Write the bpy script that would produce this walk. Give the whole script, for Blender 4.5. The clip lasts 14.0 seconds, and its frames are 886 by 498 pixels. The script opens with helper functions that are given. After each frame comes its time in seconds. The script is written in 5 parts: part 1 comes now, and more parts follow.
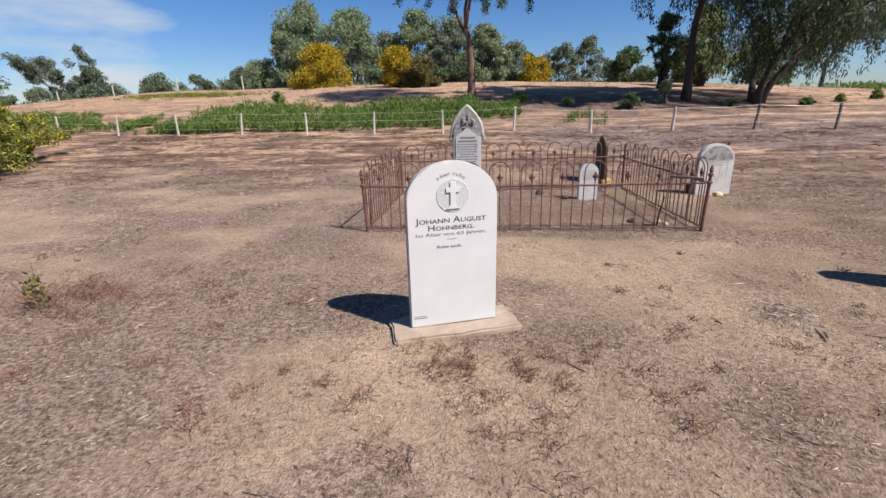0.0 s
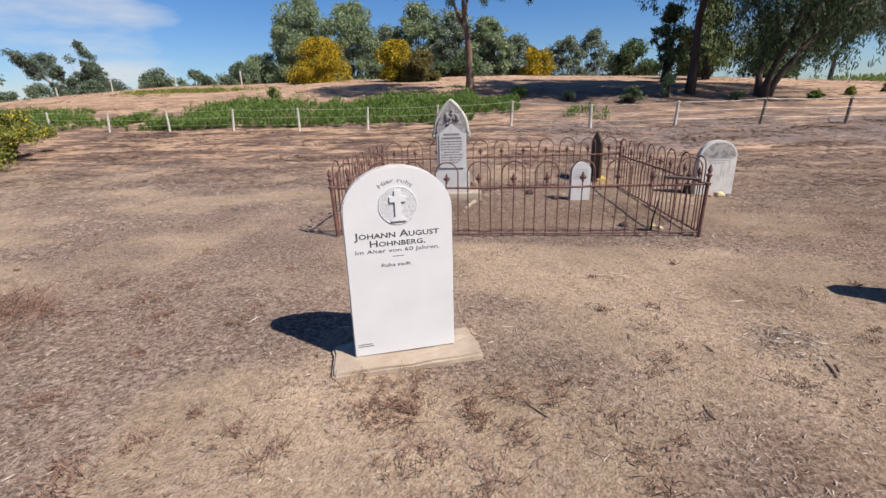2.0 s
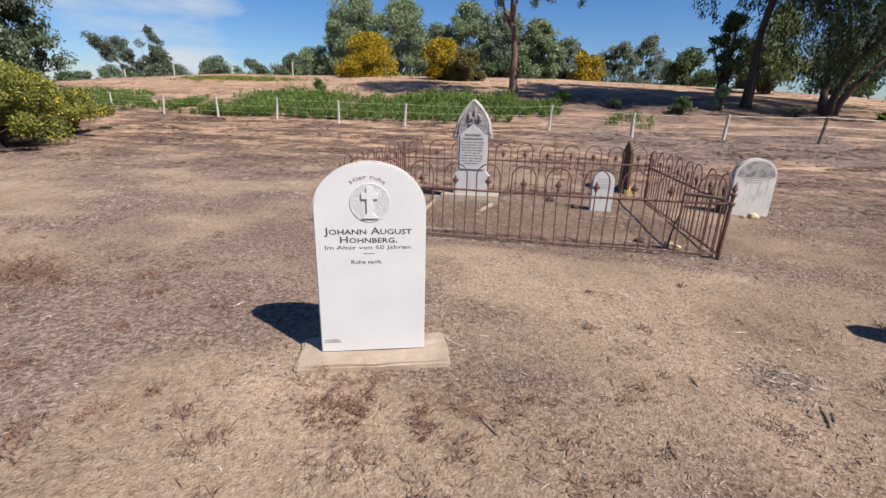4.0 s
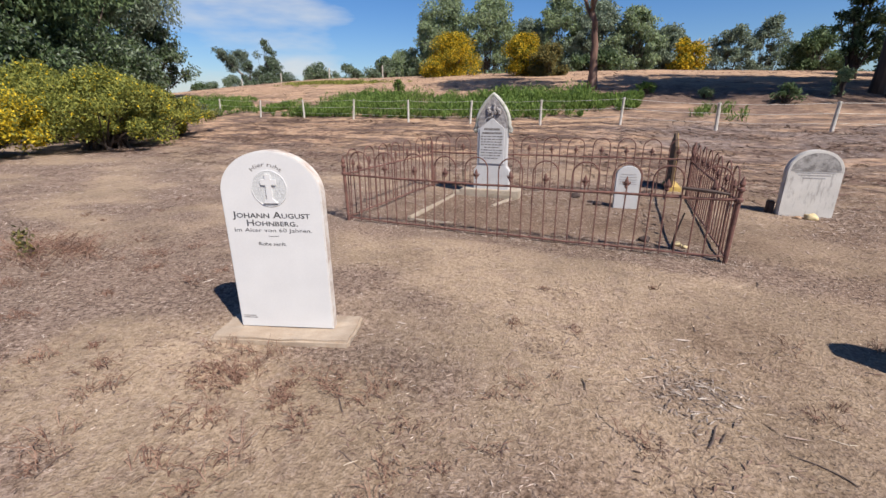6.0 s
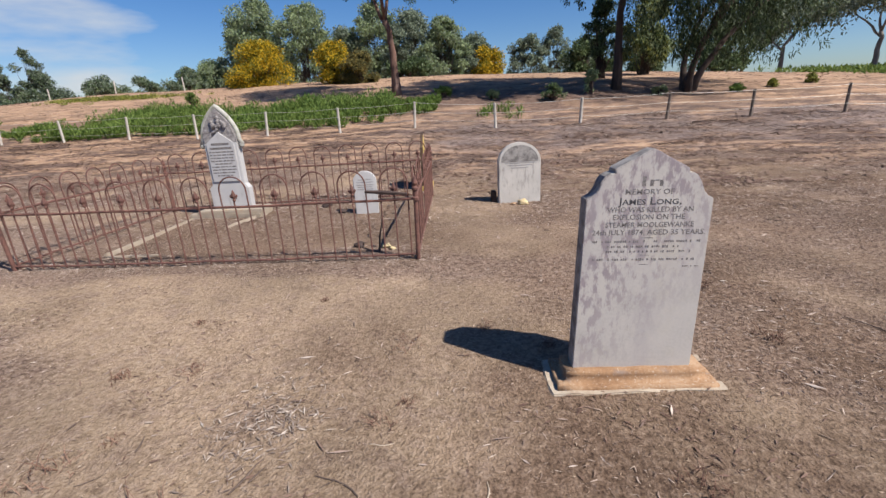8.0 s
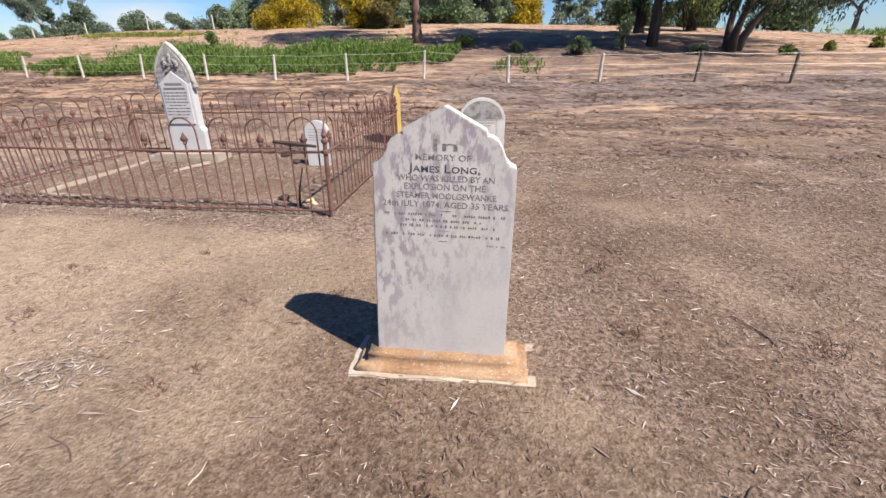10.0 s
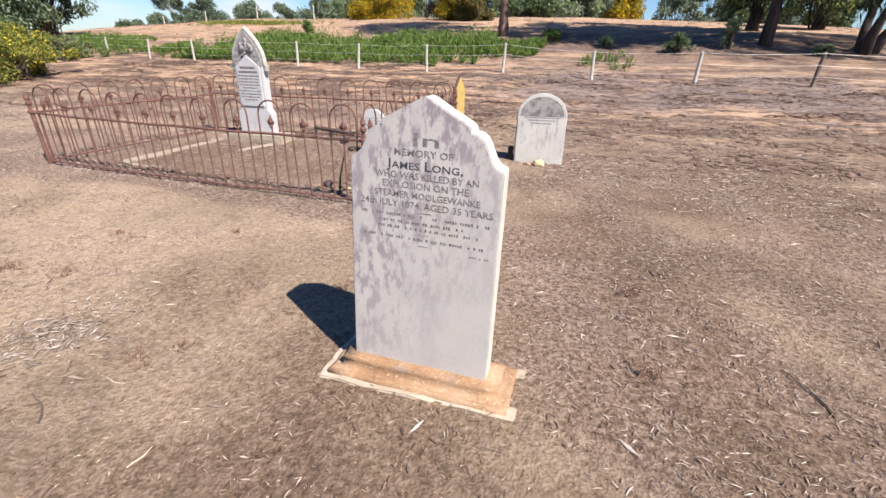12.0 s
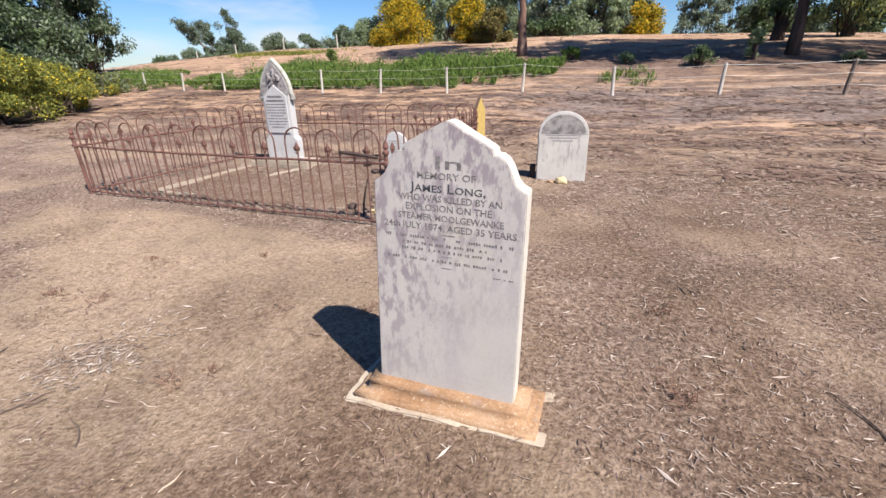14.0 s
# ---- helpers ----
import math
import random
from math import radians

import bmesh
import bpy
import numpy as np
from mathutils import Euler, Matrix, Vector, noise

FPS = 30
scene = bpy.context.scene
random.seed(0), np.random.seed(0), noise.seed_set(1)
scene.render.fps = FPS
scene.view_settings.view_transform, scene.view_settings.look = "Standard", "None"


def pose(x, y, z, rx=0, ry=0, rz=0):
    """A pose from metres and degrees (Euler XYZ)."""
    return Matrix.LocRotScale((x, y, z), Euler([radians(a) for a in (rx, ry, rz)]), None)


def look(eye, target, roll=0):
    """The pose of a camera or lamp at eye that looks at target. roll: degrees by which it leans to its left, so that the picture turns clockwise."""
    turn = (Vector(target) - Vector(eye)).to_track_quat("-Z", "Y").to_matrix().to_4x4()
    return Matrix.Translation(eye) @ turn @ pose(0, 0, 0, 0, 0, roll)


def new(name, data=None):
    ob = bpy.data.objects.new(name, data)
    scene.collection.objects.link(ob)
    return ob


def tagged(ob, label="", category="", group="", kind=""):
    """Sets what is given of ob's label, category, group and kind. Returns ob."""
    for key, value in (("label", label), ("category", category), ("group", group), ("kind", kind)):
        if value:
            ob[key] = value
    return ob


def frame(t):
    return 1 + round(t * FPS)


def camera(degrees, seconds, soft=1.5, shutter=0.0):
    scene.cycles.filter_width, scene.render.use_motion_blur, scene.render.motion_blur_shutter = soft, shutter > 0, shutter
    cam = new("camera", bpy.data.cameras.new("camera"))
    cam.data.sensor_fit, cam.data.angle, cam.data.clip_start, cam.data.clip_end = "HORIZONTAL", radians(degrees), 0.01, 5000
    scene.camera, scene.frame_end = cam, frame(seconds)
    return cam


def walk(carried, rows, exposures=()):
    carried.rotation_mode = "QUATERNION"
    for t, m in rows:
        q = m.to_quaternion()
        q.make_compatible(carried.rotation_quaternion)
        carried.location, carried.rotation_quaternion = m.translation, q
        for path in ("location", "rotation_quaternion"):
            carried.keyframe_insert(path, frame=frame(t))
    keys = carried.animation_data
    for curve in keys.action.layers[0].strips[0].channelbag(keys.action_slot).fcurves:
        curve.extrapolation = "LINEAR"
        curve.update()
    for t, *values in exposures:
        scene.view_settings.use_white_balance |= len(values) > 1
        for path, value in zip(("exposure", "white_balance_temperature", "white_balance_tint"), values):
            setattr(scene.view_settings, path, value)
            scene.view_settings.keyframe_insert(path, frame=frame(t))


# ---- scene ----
cam = camera(90.6, 14.0)
PATH = [
    (0, (2.123, 1.155, 1.473), (1.914, 3.052, 0.874), -1.4),
    (0.5, (2.251, 1.387, 1.469), (2.0, 3.276, 0.863), -1.5),
    (1, (2.348, 1.564, 1.478), (2.1, 3.45, 0.86), -1.0),
    (1.5, (2.399, 1.604, 1.47), (2.169, 3.491, 0.85), -1.1),
    (2, (2.411, 1.619, 1.468), (2.183, 3.507, 0.849), -1.6),
    (2.5, (2.408, 1.65, 1.454), (2.182, 3.538, 0.835), -1.8),
    (2.7, (2.41, 1.668, 1.445), (2.181, 3.554, 0.822), -2.0),
    (4.8, (3.132, 1.836, 1.482), (2.562, 3.65, 0.862), 4.3),
    (5, (3.227, 1.87, 1.484), (2.587, 3.66, 0.863), 4.1),
    (5.5, (3.485, 1.912, 1.452), (2.688, 3.632, 0.814), 4.1),
    (6, (3.849, 2.035, 1.428), (3.073, 3.766, 0.796), -0.2),
    (6.5, (4.219, 2.246, 1.423), (3.707, 4.078, 0.805), 1.7),
    (7, (4.583, 2.33, 1.441), (4.173, 4.196, 0.848), 0.9),
    (7.5, (4.911, 2.445, 1.425), (4.588, 4.337, 0.861), -2.1),
    (8, (5.264, 2.642, 1.397), (5.09, 4.536, 0.777), -3.0),
    (8.5, (5.63, 2.749, 1.375), (5.469, 4.615, 0.673), -3.2),
    (8.7, (5.741, 2.775, 1.381), (5.568, 4.641, 0.681), -3.2),
    (10.8, (6.496, 3.166, 1.313), (6.05, 4.92, 0.463), 1.4),
    (11, (6.523, 3.212, 1.312), (6.034, 4.956, 0.465), 1.7),
    (11.5, (6.577, 3.275, 1.304), (6.022, 5.003, 0.464), 1.6),
    (12, (6.601, 3.263, 1.309), (5.981, 4.978, 0.487), 1.1),
    (12.5, (6.602, 3.268, 1.316), (5.932, 4.971, 0.51), 0.3),
    (13, (6.597, 3.268, 1.318), (5.894, 4.969, 0.536), -0.3),
    (13.5, (6.591, 3.266, 1.317), (5.864, 4.968, 0.557), -0.7),
    (14, (6.596, 3.269, 1.318), (5.866, 4.976, 0.575), -1.2),
]
walk(cam, [(t, look(eye, target, roll)) for t, eye, target, roll in PATH], [(0.0, 0.72), (6.0, 0.70), (7.5, 0.63), (8.7, 0.65), (10.8, 1.14), (13.0, 1.13), (14.0, 1.03)])

# world and sun
SUN_AZ, SUN_EL = radians(-26.8), radians(49.0)
world = bpy.data.worlds.new("sky")
scene.world = world
world.use_nodes = True
wn, wl = world.node_tree.nodes, world.node_tree.links
wn.clear()
sky = wn.new("ShaderNodeTexSky")
sky.sky_type, sky.sun_disc = "NISHITA", False
sky.sun_elevation, sky.sun_rotation = SUN_EL, math.pi / 2 - SUN_AZ
sky.altitude, sky.air_density, sky.dust_density, sky.ozone_density = 100, 1.0, 0.5, 2.0
coord = wn.new("ShaderNodeTexCoord")
cmap = wn.new("ShaderNodeMapping")
cmap.inputs["Scale"].default_value = (1.5, 1.5, 6.0)
cnoise = wn.new("ShaderNodeTexNoise")
cnoise.inputs["Scale"].default_value, cnoise.inputs["Detail"].default_value = 2.3, 7
cramp = wn.new("ShaderNodeMapRange")
cramp.inputs["From Min"].default_value, cramp.inputs["From Max"].default_value = 0.42, 0.68
cmix = wn.new("ShaderNodeMixRGB")
cmix.inputs["Color2"].default_value = (10.0, 10.4, 10.8, 1)
back = wn.new("ShaderNodeBackground")
back.inputs["Strength"].default_value = 0.043
wout = wn.new("ShaderNodeOutputWorld")
wl.new(coord.outputs["Generated"], cmap.inputs["Vector"])
wl.new(cmap.outputs["Vector"], cnoise.inputs["Vector"])
towards = wn.new("ShaderNodeVectorMath")
towards.operation = "DOT_PRODUCT"
towards.inputs[1].default_value = Vector((-0.74, 0.67, 0.09)).normalized()
wl.new(coord.outputs["Generated"], towards.inputs[0])
bank = wn.new("ShaderNodeMapRange")
bank.inputs["From Min"].default_value, bank.inputs["From Max"].default_value = 0.93, 0.995
bank.inputs["To Min"].default_value, bank.inputs["To Max"].default_value = -0.55, 0.02
wl.new(towards.outputs["Value"], bank.inputs["Value"])
cmul = wn.new("ShaderNodeMath")
cmul.operation = "ADD"
wl.new(cnoise.outputs["Fac"], cmul.inputs[0])
wl.new(bank.outputs["Result"], cmul.inputs[1])
wl.new(cmul.outputs["Value"], cramp.inputs["Value"])
wl.new(cramp.outputs["Result"], cmix.inputs["Fac"])
tint = wn.new("ShaderNodeHueSaturation")
tint.inputs["Saturation"].default_value, tint.inputs["Value"].default_value = 1.3, 1.35
wl.new(sky.outputs["Color"], tint.inputs["Color"])
bluer = wn.new("ShaderNodeMixRGB")
bluer.blend_type = "MULTIPLY"
bluer.inputs["Fac"].default_value = 1.0
bluer.inputs["Color2"].default_value = (0.84, 0.95, 1.2, 1)
wl.new(tint.outputs["Color"], bluer.inputs["Color1"])
wl.new(bluer.outputs["Color"], cmix.inputs["Color1"])
wl.new(cmix.outputs["Color"], back.inputs["Color"])
wl.new(back.outputs["Background"], wout.inputs["Surface"])

sun = new("sun", bpy.data.lights.new("sun", "SUN"))
sun.data.energy, sun.data.angle, sun.data.color = 5.0, radians(0.53), (1.0, 0.94, 0.87)
sun.matrix_world = look((math.cos(SUN_AZ) * 60, math.sin(SUN_AZ) * 60, math.tan(SUN_EL) * 60), (0, 0, 0))


# materials
def material(name, colors, scale=6.0, rough=0.85, bump=0.3, fine=60.0, metal=0.0, fine_mix=0.35, spread=0.5, vary=0.0, stretch=(1, 1, 1), bump_dist=0.01):
    """Noise between colors at a coarse and a fine scale, with relief. vary: brightness change from piece to piece."""
    m = bpy.data.materials.new(name)
    m.use_nodes = True
    n, l = m.node_tree.nodes, m.node_tree.links
    p = n["Principled BSDF"]
    tc = n.new("ShaderNodeTexCoord")
    mp = n.new("ShaderNodeMapping")
    mp.inputs["Scale"].default_value = stretch
    l.new(tc.outputs["Object"], mp.inputs["Vector"])
    a = n.new("ShaderNodeTexNoise")
    a.inputs["Scale"].default_value, a.inputs["Detail"].default_value = scale, 6
    b = n.new("ShaderNodeTexNoise")
    b.inputs["Scale"].default_value, b.inputs["Detail"].default_value = fine, 4
    for q in (a, b):
        l.new(mp.outputs["Vector"], q.inputs["Vector"])
    mix = n.new("ShaderNodeMixRGB")
    mix.inputs["Fac"].default_value = fine_mix
    l.new(a.outputs["Fac"], mix.inputs["Color1"])
    l.new(b.outputs["Fac"], mix.inputs["Color2"])
    r = n.new("ShaderNodeValToRGB")
    e = r.color_ramp.elements
    lo, hi = 0.5 - spread * 0.35, 0.5 + spread * 0.35
    e[0].position, e[1].position = lo, hi
    e[0].color, e[1].color = (*colors[0], 1), (*colors[-1], 1)
    for i, c in enumerate(colors[1:-1], 1):
        e.new(lo + (hi - lo) * i / (len(colors) - 1)).color = (*c, 1)
    l.new(mix.outputs["Color"], r.inputs["Fac"])
    last = r.outputs["Color"]
    if vary:
        gi = n.new("ShaderNodeNewGeometry")
        mr = n.new("ShaderNodeMapRange")
        mr.inputs["To Min"].default_value, mr.inputs["To Max"].default_value = 1 - vary, 1 + vary
        l.new(gi.outputs["Random Per Island"], mr.inputs["Value"])
        hs = n.new("ShaderNodeHueSaturation")
        l.new(mr.outputs["Result"], hs.inputs["Value"])
        l.new(last, hs.inputs["Color"])
        last = hs.outputs["Color"]
    l.new(last, p.inputs["Base Color"])
    p.inputs["Roughness"].default_value, p.inputs["Metallic"].default_value = rough, metal
    if bump:
        bp = n.new("ShaderNodeBump")
        bp.inputs["Strength"].default_value, bp.inputs["Distance"].default_value = bump, bump_dist
        l.new(mix.outputs["Color"], bp.inputs["Height"])
        l.new(bp.outputs["Normal"], p.inputs["Normal"])
    return m


def island_material(name, colors, rough=0.8, translucent=0.0):
    """Each loose piece takes a colour of its own from the list."""
    m = bpy.data.materials.new(name)
    m.use_nodes = True
    n, l = m.node_tree.nodes, m.node_tree.links
    p = n["Principled BSDF"]
    g = n.new("ShaderNodeNewGeometry")
    r = n.new("ShaderNodeValToRGB")
    r.color_ramp.interpolation = "LINEAR"
    e = r.color_ramp.elements
    e[0].position, e[1].position = 0.0, 1.0
    e[0].color, e[1].color = (*colors[0], 1), (*colors[-1], 1)
    for i, c in enumerate(colors[1:-1], 1):
        e.new(i / (len(colors) - 1)).color = (*c, 1)
    l.new(g.outputs["Random Per Island"], r.inputs["Fac"])
    l.new(r.outputs["Color"], p.inputs["Base Color"])
    p.inputs["Roughness"].default_value = rough
    p.inputs["Specular IOR Level"].default_value = 0.2
    if translucent:
        t = n.new("ShaderNodeBsdfTranslucent")
        l.new(r.outputs["Color"], t.inputs["Color"])
        mx = n.new("ShaderNodeMixShader")
        mx.inputs["Fac"].default_value = translucent
        l.new(p.outputs["BSDF"], mx.inputs[1])
        l.new(t.outputs["BSDF"], mx.inputs[2])
        l.new(mx.outputs["Shader"], n["Material Output"].inputs["Surface"])
    return m


def stain(mat, color, scale, lo, hi, stretch=(1, 1, 1), strength=0.8, detail=8):
    """Blotches of a second colour over a material."""
    n, l = mat.node_tree.nodes, mat.node_tree.links
    p = n["Principled BSDF"]
    src = p.inputs["Base Color"].links[0].from_socket
    tc = n.new("ShaderNodeTexCoord")
    mp = n.new("ShaderNodeMapping")
    mp.inputs["Scale"].default_value = stretch
    mp.inputs["Location"].default_value = (scale, 3.1, 1.7)
    t = n.new("ShaderNodeTexNoise")
    t.inputs["Scale"].default_value, t.inputs["Detail"].default_value, t.inputs["Roughness"].default_value = scale, detail, 0.65
    mr = n.new("ShaderNodeMapRange")
    mr.inputs["From Min"].default_value, mr.inputs["From Max"].default_value, mr.inputs["To Max"].default_value = lo, hi, strength
    mx = n.new("ShaderNodeMixRGB")
    mx.inputs["Color2"].default_value = (*color, 1)
    l.new(tc.outputs["Object"], mp.inputs["Vector"])
    l.new(mp.outputs["Vector"], t.inputs["Vector"])
    l.new(t.outputs["Fac"], mr.inputs["Value"])
    l.new(mr.outputs["Result"], mx.inputs["Fac"])
    l.new(src, mx.inputs["Color1"])
    l.new(mx.outputs["Color"], p.inputs["Base Color"])
    return mat


white_stone = material("white_stone", [(0.50, 0.49, 0.485), (0.56, 0.55, 0.54)], 5, 0.6, 0.12, 90, bump_dist=0.003)
stain(white_stone, (0.55, 0.50, 0.44), 30, 0.66, 0.75, strength=0.5)
marble = material("weathered_marble", [(0.37, 0.345, 0.32), (0.44, 0.41, 0.38), (0.475, 0.445, 0.40)], 4, 0.7, 0.25, 70, bump_dist=0.004)
stain(marble, (0.24, 0.20, 0.215), 27, 0.475, 0.575, (1.2, 1.2, 0.48), 0.95)
stain(marble, (0.33, 0.295, 0.30), 5, 0.48, 0.66, (1.2, 1.2, 0.5), 0.45)
stain(marble, (0.46, 0.41, 0.28), 3, 0.56, 0.72, strength=0.3)


def worn_side(mat):
    """Keeps the dark mottling to the head and one flank of the tablet."""
    n, l = mat.node_tree.nodes, mat.node_tree.links
    tc = n.new("ShaderNodeTexCoord")
    xyz = n.new("ShaderNodeSeparateXYZ")
    l.new(tc.outputs["Object"], xyz.inputs["Vector"])
    a = n.new("ShaderNodeMath")
    a.operation, a.inputs[1].default_value, a.inputs[2].default_value = "MULTIPLY_ADD", -1.7, 0.62
    l.new(xyz.outputs["X"], a.inputs[0])
    b = n.new("ShaderNodeMath")
    b.operation, b.inputs[1].default_value = "MULTIPLY_ADD", 1.3
    up = n.new("ShaderNodeMath")
    up.operation, up.inputs[1].default_value = "SUBTRACT", 0.5
    l.new(xyz.outputs["Z"], up.inputs[0])
    l.new(up.outputs["Value"], b.inputs[0])
    l.new(a.outputs["Value"], b.inputs[2])
    b.use_clamp = True
    mixes = [q for q in n if q.bl_idname == "ShaderNodeMixRGB" and abs(q.inputs["Color2"].default_value[0] - 0.24) < 0.001]
    for q in mixes:
        src = q.inputs["Fac"].links[0].from_socket
        c = n.new("ShaderNodeMath")
        c.operation = "MULTIPLY"
        l.new(src, c.inputs[0])
        l.new(b.outputs["Value"], c.inputs[1])
        l.new(c.outputs["Value"], q.inputs["Fac"])


worn_side(marble)
worn_rim = material("worn_rim", [(0.30, 0.22, 0.18), (0.48, 0.42, 0.37), (0.60, 0.57, 0.54)], 14, 0.8, 0.4, 80)
marble_clean = material("marble_edge", [(0.44, 0.40, 0.34), (0.55, 0.51, 0.44)], 8, 0.7, 0.3, 70)
stain(marble_clean, (0.3, 0.24, 0.17), 14, 0.56, 0.7, strength=0.6)
old_stone = material("old_stone", [(0.41, 0.385, 0.355), (0.52, 0.49, 0.45)], 5, 0.75, 0.25, 80, bump_dist=0.004)
stain(old_stone, (0.17, 0.15, 0.14), 14, 0.52, 0.64, (1.6, 1.6, 0.35), 0.5)
old_stone_light = material("pale_stone", [(0.39, 0.38, 0.38), (0.48, 0.47, 0.46)], 5, 0.7, 0.2, 80, bump_dist=0.004)
stain(old_stone_light, (0.24, 0.215, 0.20), 11, 0.56, 0.7, (1, 1, 0.4), 0.6)
carved = material("carved_stone", [(0.13, 0.115, 0.115), (0.36, 0.335, 0.32)], 24, 0.85, 0.9, 70, bump_dist=0.02)
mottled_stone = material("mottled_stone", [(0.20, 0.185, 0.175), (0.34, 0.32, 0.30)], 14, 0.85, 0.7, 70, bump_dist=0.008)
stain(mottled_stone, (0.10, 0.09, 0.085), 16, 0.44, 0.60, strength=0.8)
moss_stone = material("mossy_stone", [(0.30, 0.285, 0.25), (0.42, 0.41, 0.365)], 14, 0.85, 0.5, 70)
stain(moss_stone, (0.20, 0.21, 0.12), 12, 0.52, 0.65)
sandstone = material("sandstone", [(0.17, 0.088, 0.043), (0.27, 0.155, 0.08), (0.35, 0.235, 0.145)], 7, 0.9, 0.6, 80)
stain(sandstone, (0.50, 0.43, 0.35), 70, 0.58, 0.66, strength=0.7)
stain(sandstone, (0.20, 0.16, 0.14), 9, 0.58, 0.70, strength=0.6)
concrete = material("concrete", [(0.25, 0.185, 0.13), (0.37, 0.30, 0.23)], 9, 0.9, 0.5, 90)
stain(concrete, (0.29, 0.20, 0.13), 12, 0.56, 0.7, strength=0.6)
pale_slab = material("pale_slab", [(0.29, 0.225, 0.16), (0.42, 0.36, 0.285)], 11, 0.9, 0.5, 90)
stain(pale_slab, (0.24, 0.16, 0.10), 12, 0.56, 0.7, strength=0.5)
kerb_stone = material("kerb_stone", [(0.25, 0.20, 0.145), (0.37, 0.315, 0.25)], 8, 0.85, 0.4, 70)
stain(kerb_stone, (0.34, 0.24, 0.15), 9, 0.55, 0.7, strength=0.6)
straw_stone = material("straw_stone", [(0.36, 0.27, 0.14), (0.58, 0.47, 0.27)], 30, 0.9, 0.6, 120)
worn_letter = material("worn_letter", [(0.06, 0.054, 0.054), (0.14, 0.128, 0.125), (0.38, 0.355, 0.33)], 60, 0.8, 0.1, 200, spread=0.7)
lead = material("lead_letter", [(0.03, 0.03, 0.035), (0.07, 0.07, 0.075)], 60, 0.6, 0.1, 200)
faded = material("faded_letter", [(0.06, 0.052, 0.05), (0.15, 0.135, 0.128), (0.38, 0.365, 0.35)], 45, 0.8, 0.1, 200, spread=0.7)
ghost_letter = material("ghost_letter", [(0.17, 0.155, 0.15), (0.30, 0.285, 0.275), (0.46, 0.44, 0.43)], 45, 0.8, 0.1, 200, spread=0.7)
grey_recess = material("pecked_ground", [(0.38, 0.38, 0.38), (0.50, 0.50, 0.49)], 90, 0.9, 0.5, 220)
rust = material("rusty_iron", [(0.055, 0.028, 0.023), (0.13, 0.06, 0.047), (0.20, 0.095, 0.07)], 16, 0.85, 0.4, 140, metal=0.1)
dark_iron = material("dark_iron", [(0.03, 0.02, 0.017), (0.07, 0.045, 0.038)], 20, 0.8, 0.4, 140, metal=0.2)
post_grey = material("weathered_post", [(0.30, 0.27, 0.23), (0.56, 0.52, 0.47)], 9, 0.9, 0.5, 60, stretch=(1, 1, 0.2))
post_dark = material("old_timber_post", [(0.10, 0.075, 0.06), (0.22, 0.17, 0.13)], 9, 0.9, 0.5, 60, stretch=(1, 1, 0.2))
wire_mat = material("galvanised_wire", [(0.38, 0.37, 0.34), (0.58, 0.56, 0.52)], 9, 0.6, 0.0, 60, metal=0.4)
# dark brown stands for the yellow headboard's side in shade
shaded_board_brown = material("shaded_board_brown", [(0.045, 0.026, 0.015), (0.10, 0.06, 0.035)], 9, 0.8, 0.5, 60, stretch=(1, 1, 0.15))
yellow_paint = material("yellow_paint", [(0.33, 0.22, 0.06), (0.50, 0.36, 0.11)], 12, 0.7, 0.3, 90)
bark = material("gum_bark", [(0.025, 0.017, 0.013), (0.06, 0.04, 0.03), (0.12, 0.085, 0.065)], 3, 0.9, 0.8, 14, stretch=(1, 1, 0.15), bump_dist=0.05)
bark_red = material("red_gum_bark", [(0.05, 0.027, 0.02), (0.14, 0.075, 0.055), (0.24, 0.16, 0.125)], 2.5, 0.9, 0.6, 12, stretch=(1, 1, 0.2), bump_dist=0.04)
bark_grey = material("grey_bark", [(0.12, 0.10, 0.085), (0.28, 0.25, 0.22)], 2, 0.9, 0.5, 12, stretch=(1, 1, 0.25), bump_dist=0.04)
dry_stem = island_material("dry_stem", [(0.085, 0.042, 0.03), (0.16, 0.088, 0.062), (0.26, 0.16, 0.115)])
twig_mat = material("twig_bark", [(0.05, 0.035, 0.028), (0.13, 0.09, 0.07)], 20, 0.9, 0.4, 100)
pale_twig = material("pale_twig", [(0.34, 0.27, 0.20), (0.52, 0.44, 0.35)], 20, 0.9, 0.4, 100)
gum_leaf = island_material("gum_leaf", [(0.032, 0.052, 0.024), (0.085, 0.125, 0.055), (0.15, 0.20, 0.09)], 0.5, 0.35)
weeping_leaf = island_material("weeping_leaf", [(0.018, 0.030, 0.014), (0.05, 0.075, 0.032), (0.11, 0.145, 0.065)], 0.55, 0.25)
gum_leaf_far = island_material("far_gum_leaf", [(0.065, 0.085, 0.06), (0.115, 0.145, 0.10), (0.18, 0.215, 0.155)], 0.55, 0.3)
gum_leaf_pale = island_material("pale_gum_leaf", [(0.10, 0.13, 0.085), (0.17, 0.21, 0.145), (0.25, 0.29, 0.21)], 0.55, 0.35)
gum_leaf_green = island_material("green_gum_leaf", [(0.13, 0.17, 0.08), (0.22, 0.28, 0.14), (0.31, 0.37, 0.20)], 0.5, 0.4)
wattle_leaf = island_material("wattle_leaf", [(0.06, 0.085, 0.015), (0.16, 0.16, 0.02), (0.52, 0.34, 0.02), (0.66, 0.43, 0.02)], 0.6, 0.3)
wattle_dull = island_material("wattle_seed_leaf", [(0.07, 0.07, 0.03), (0.12, 0.11, 0.04), (0.22, 0.16, 0.04)], 0.7, 0.2)
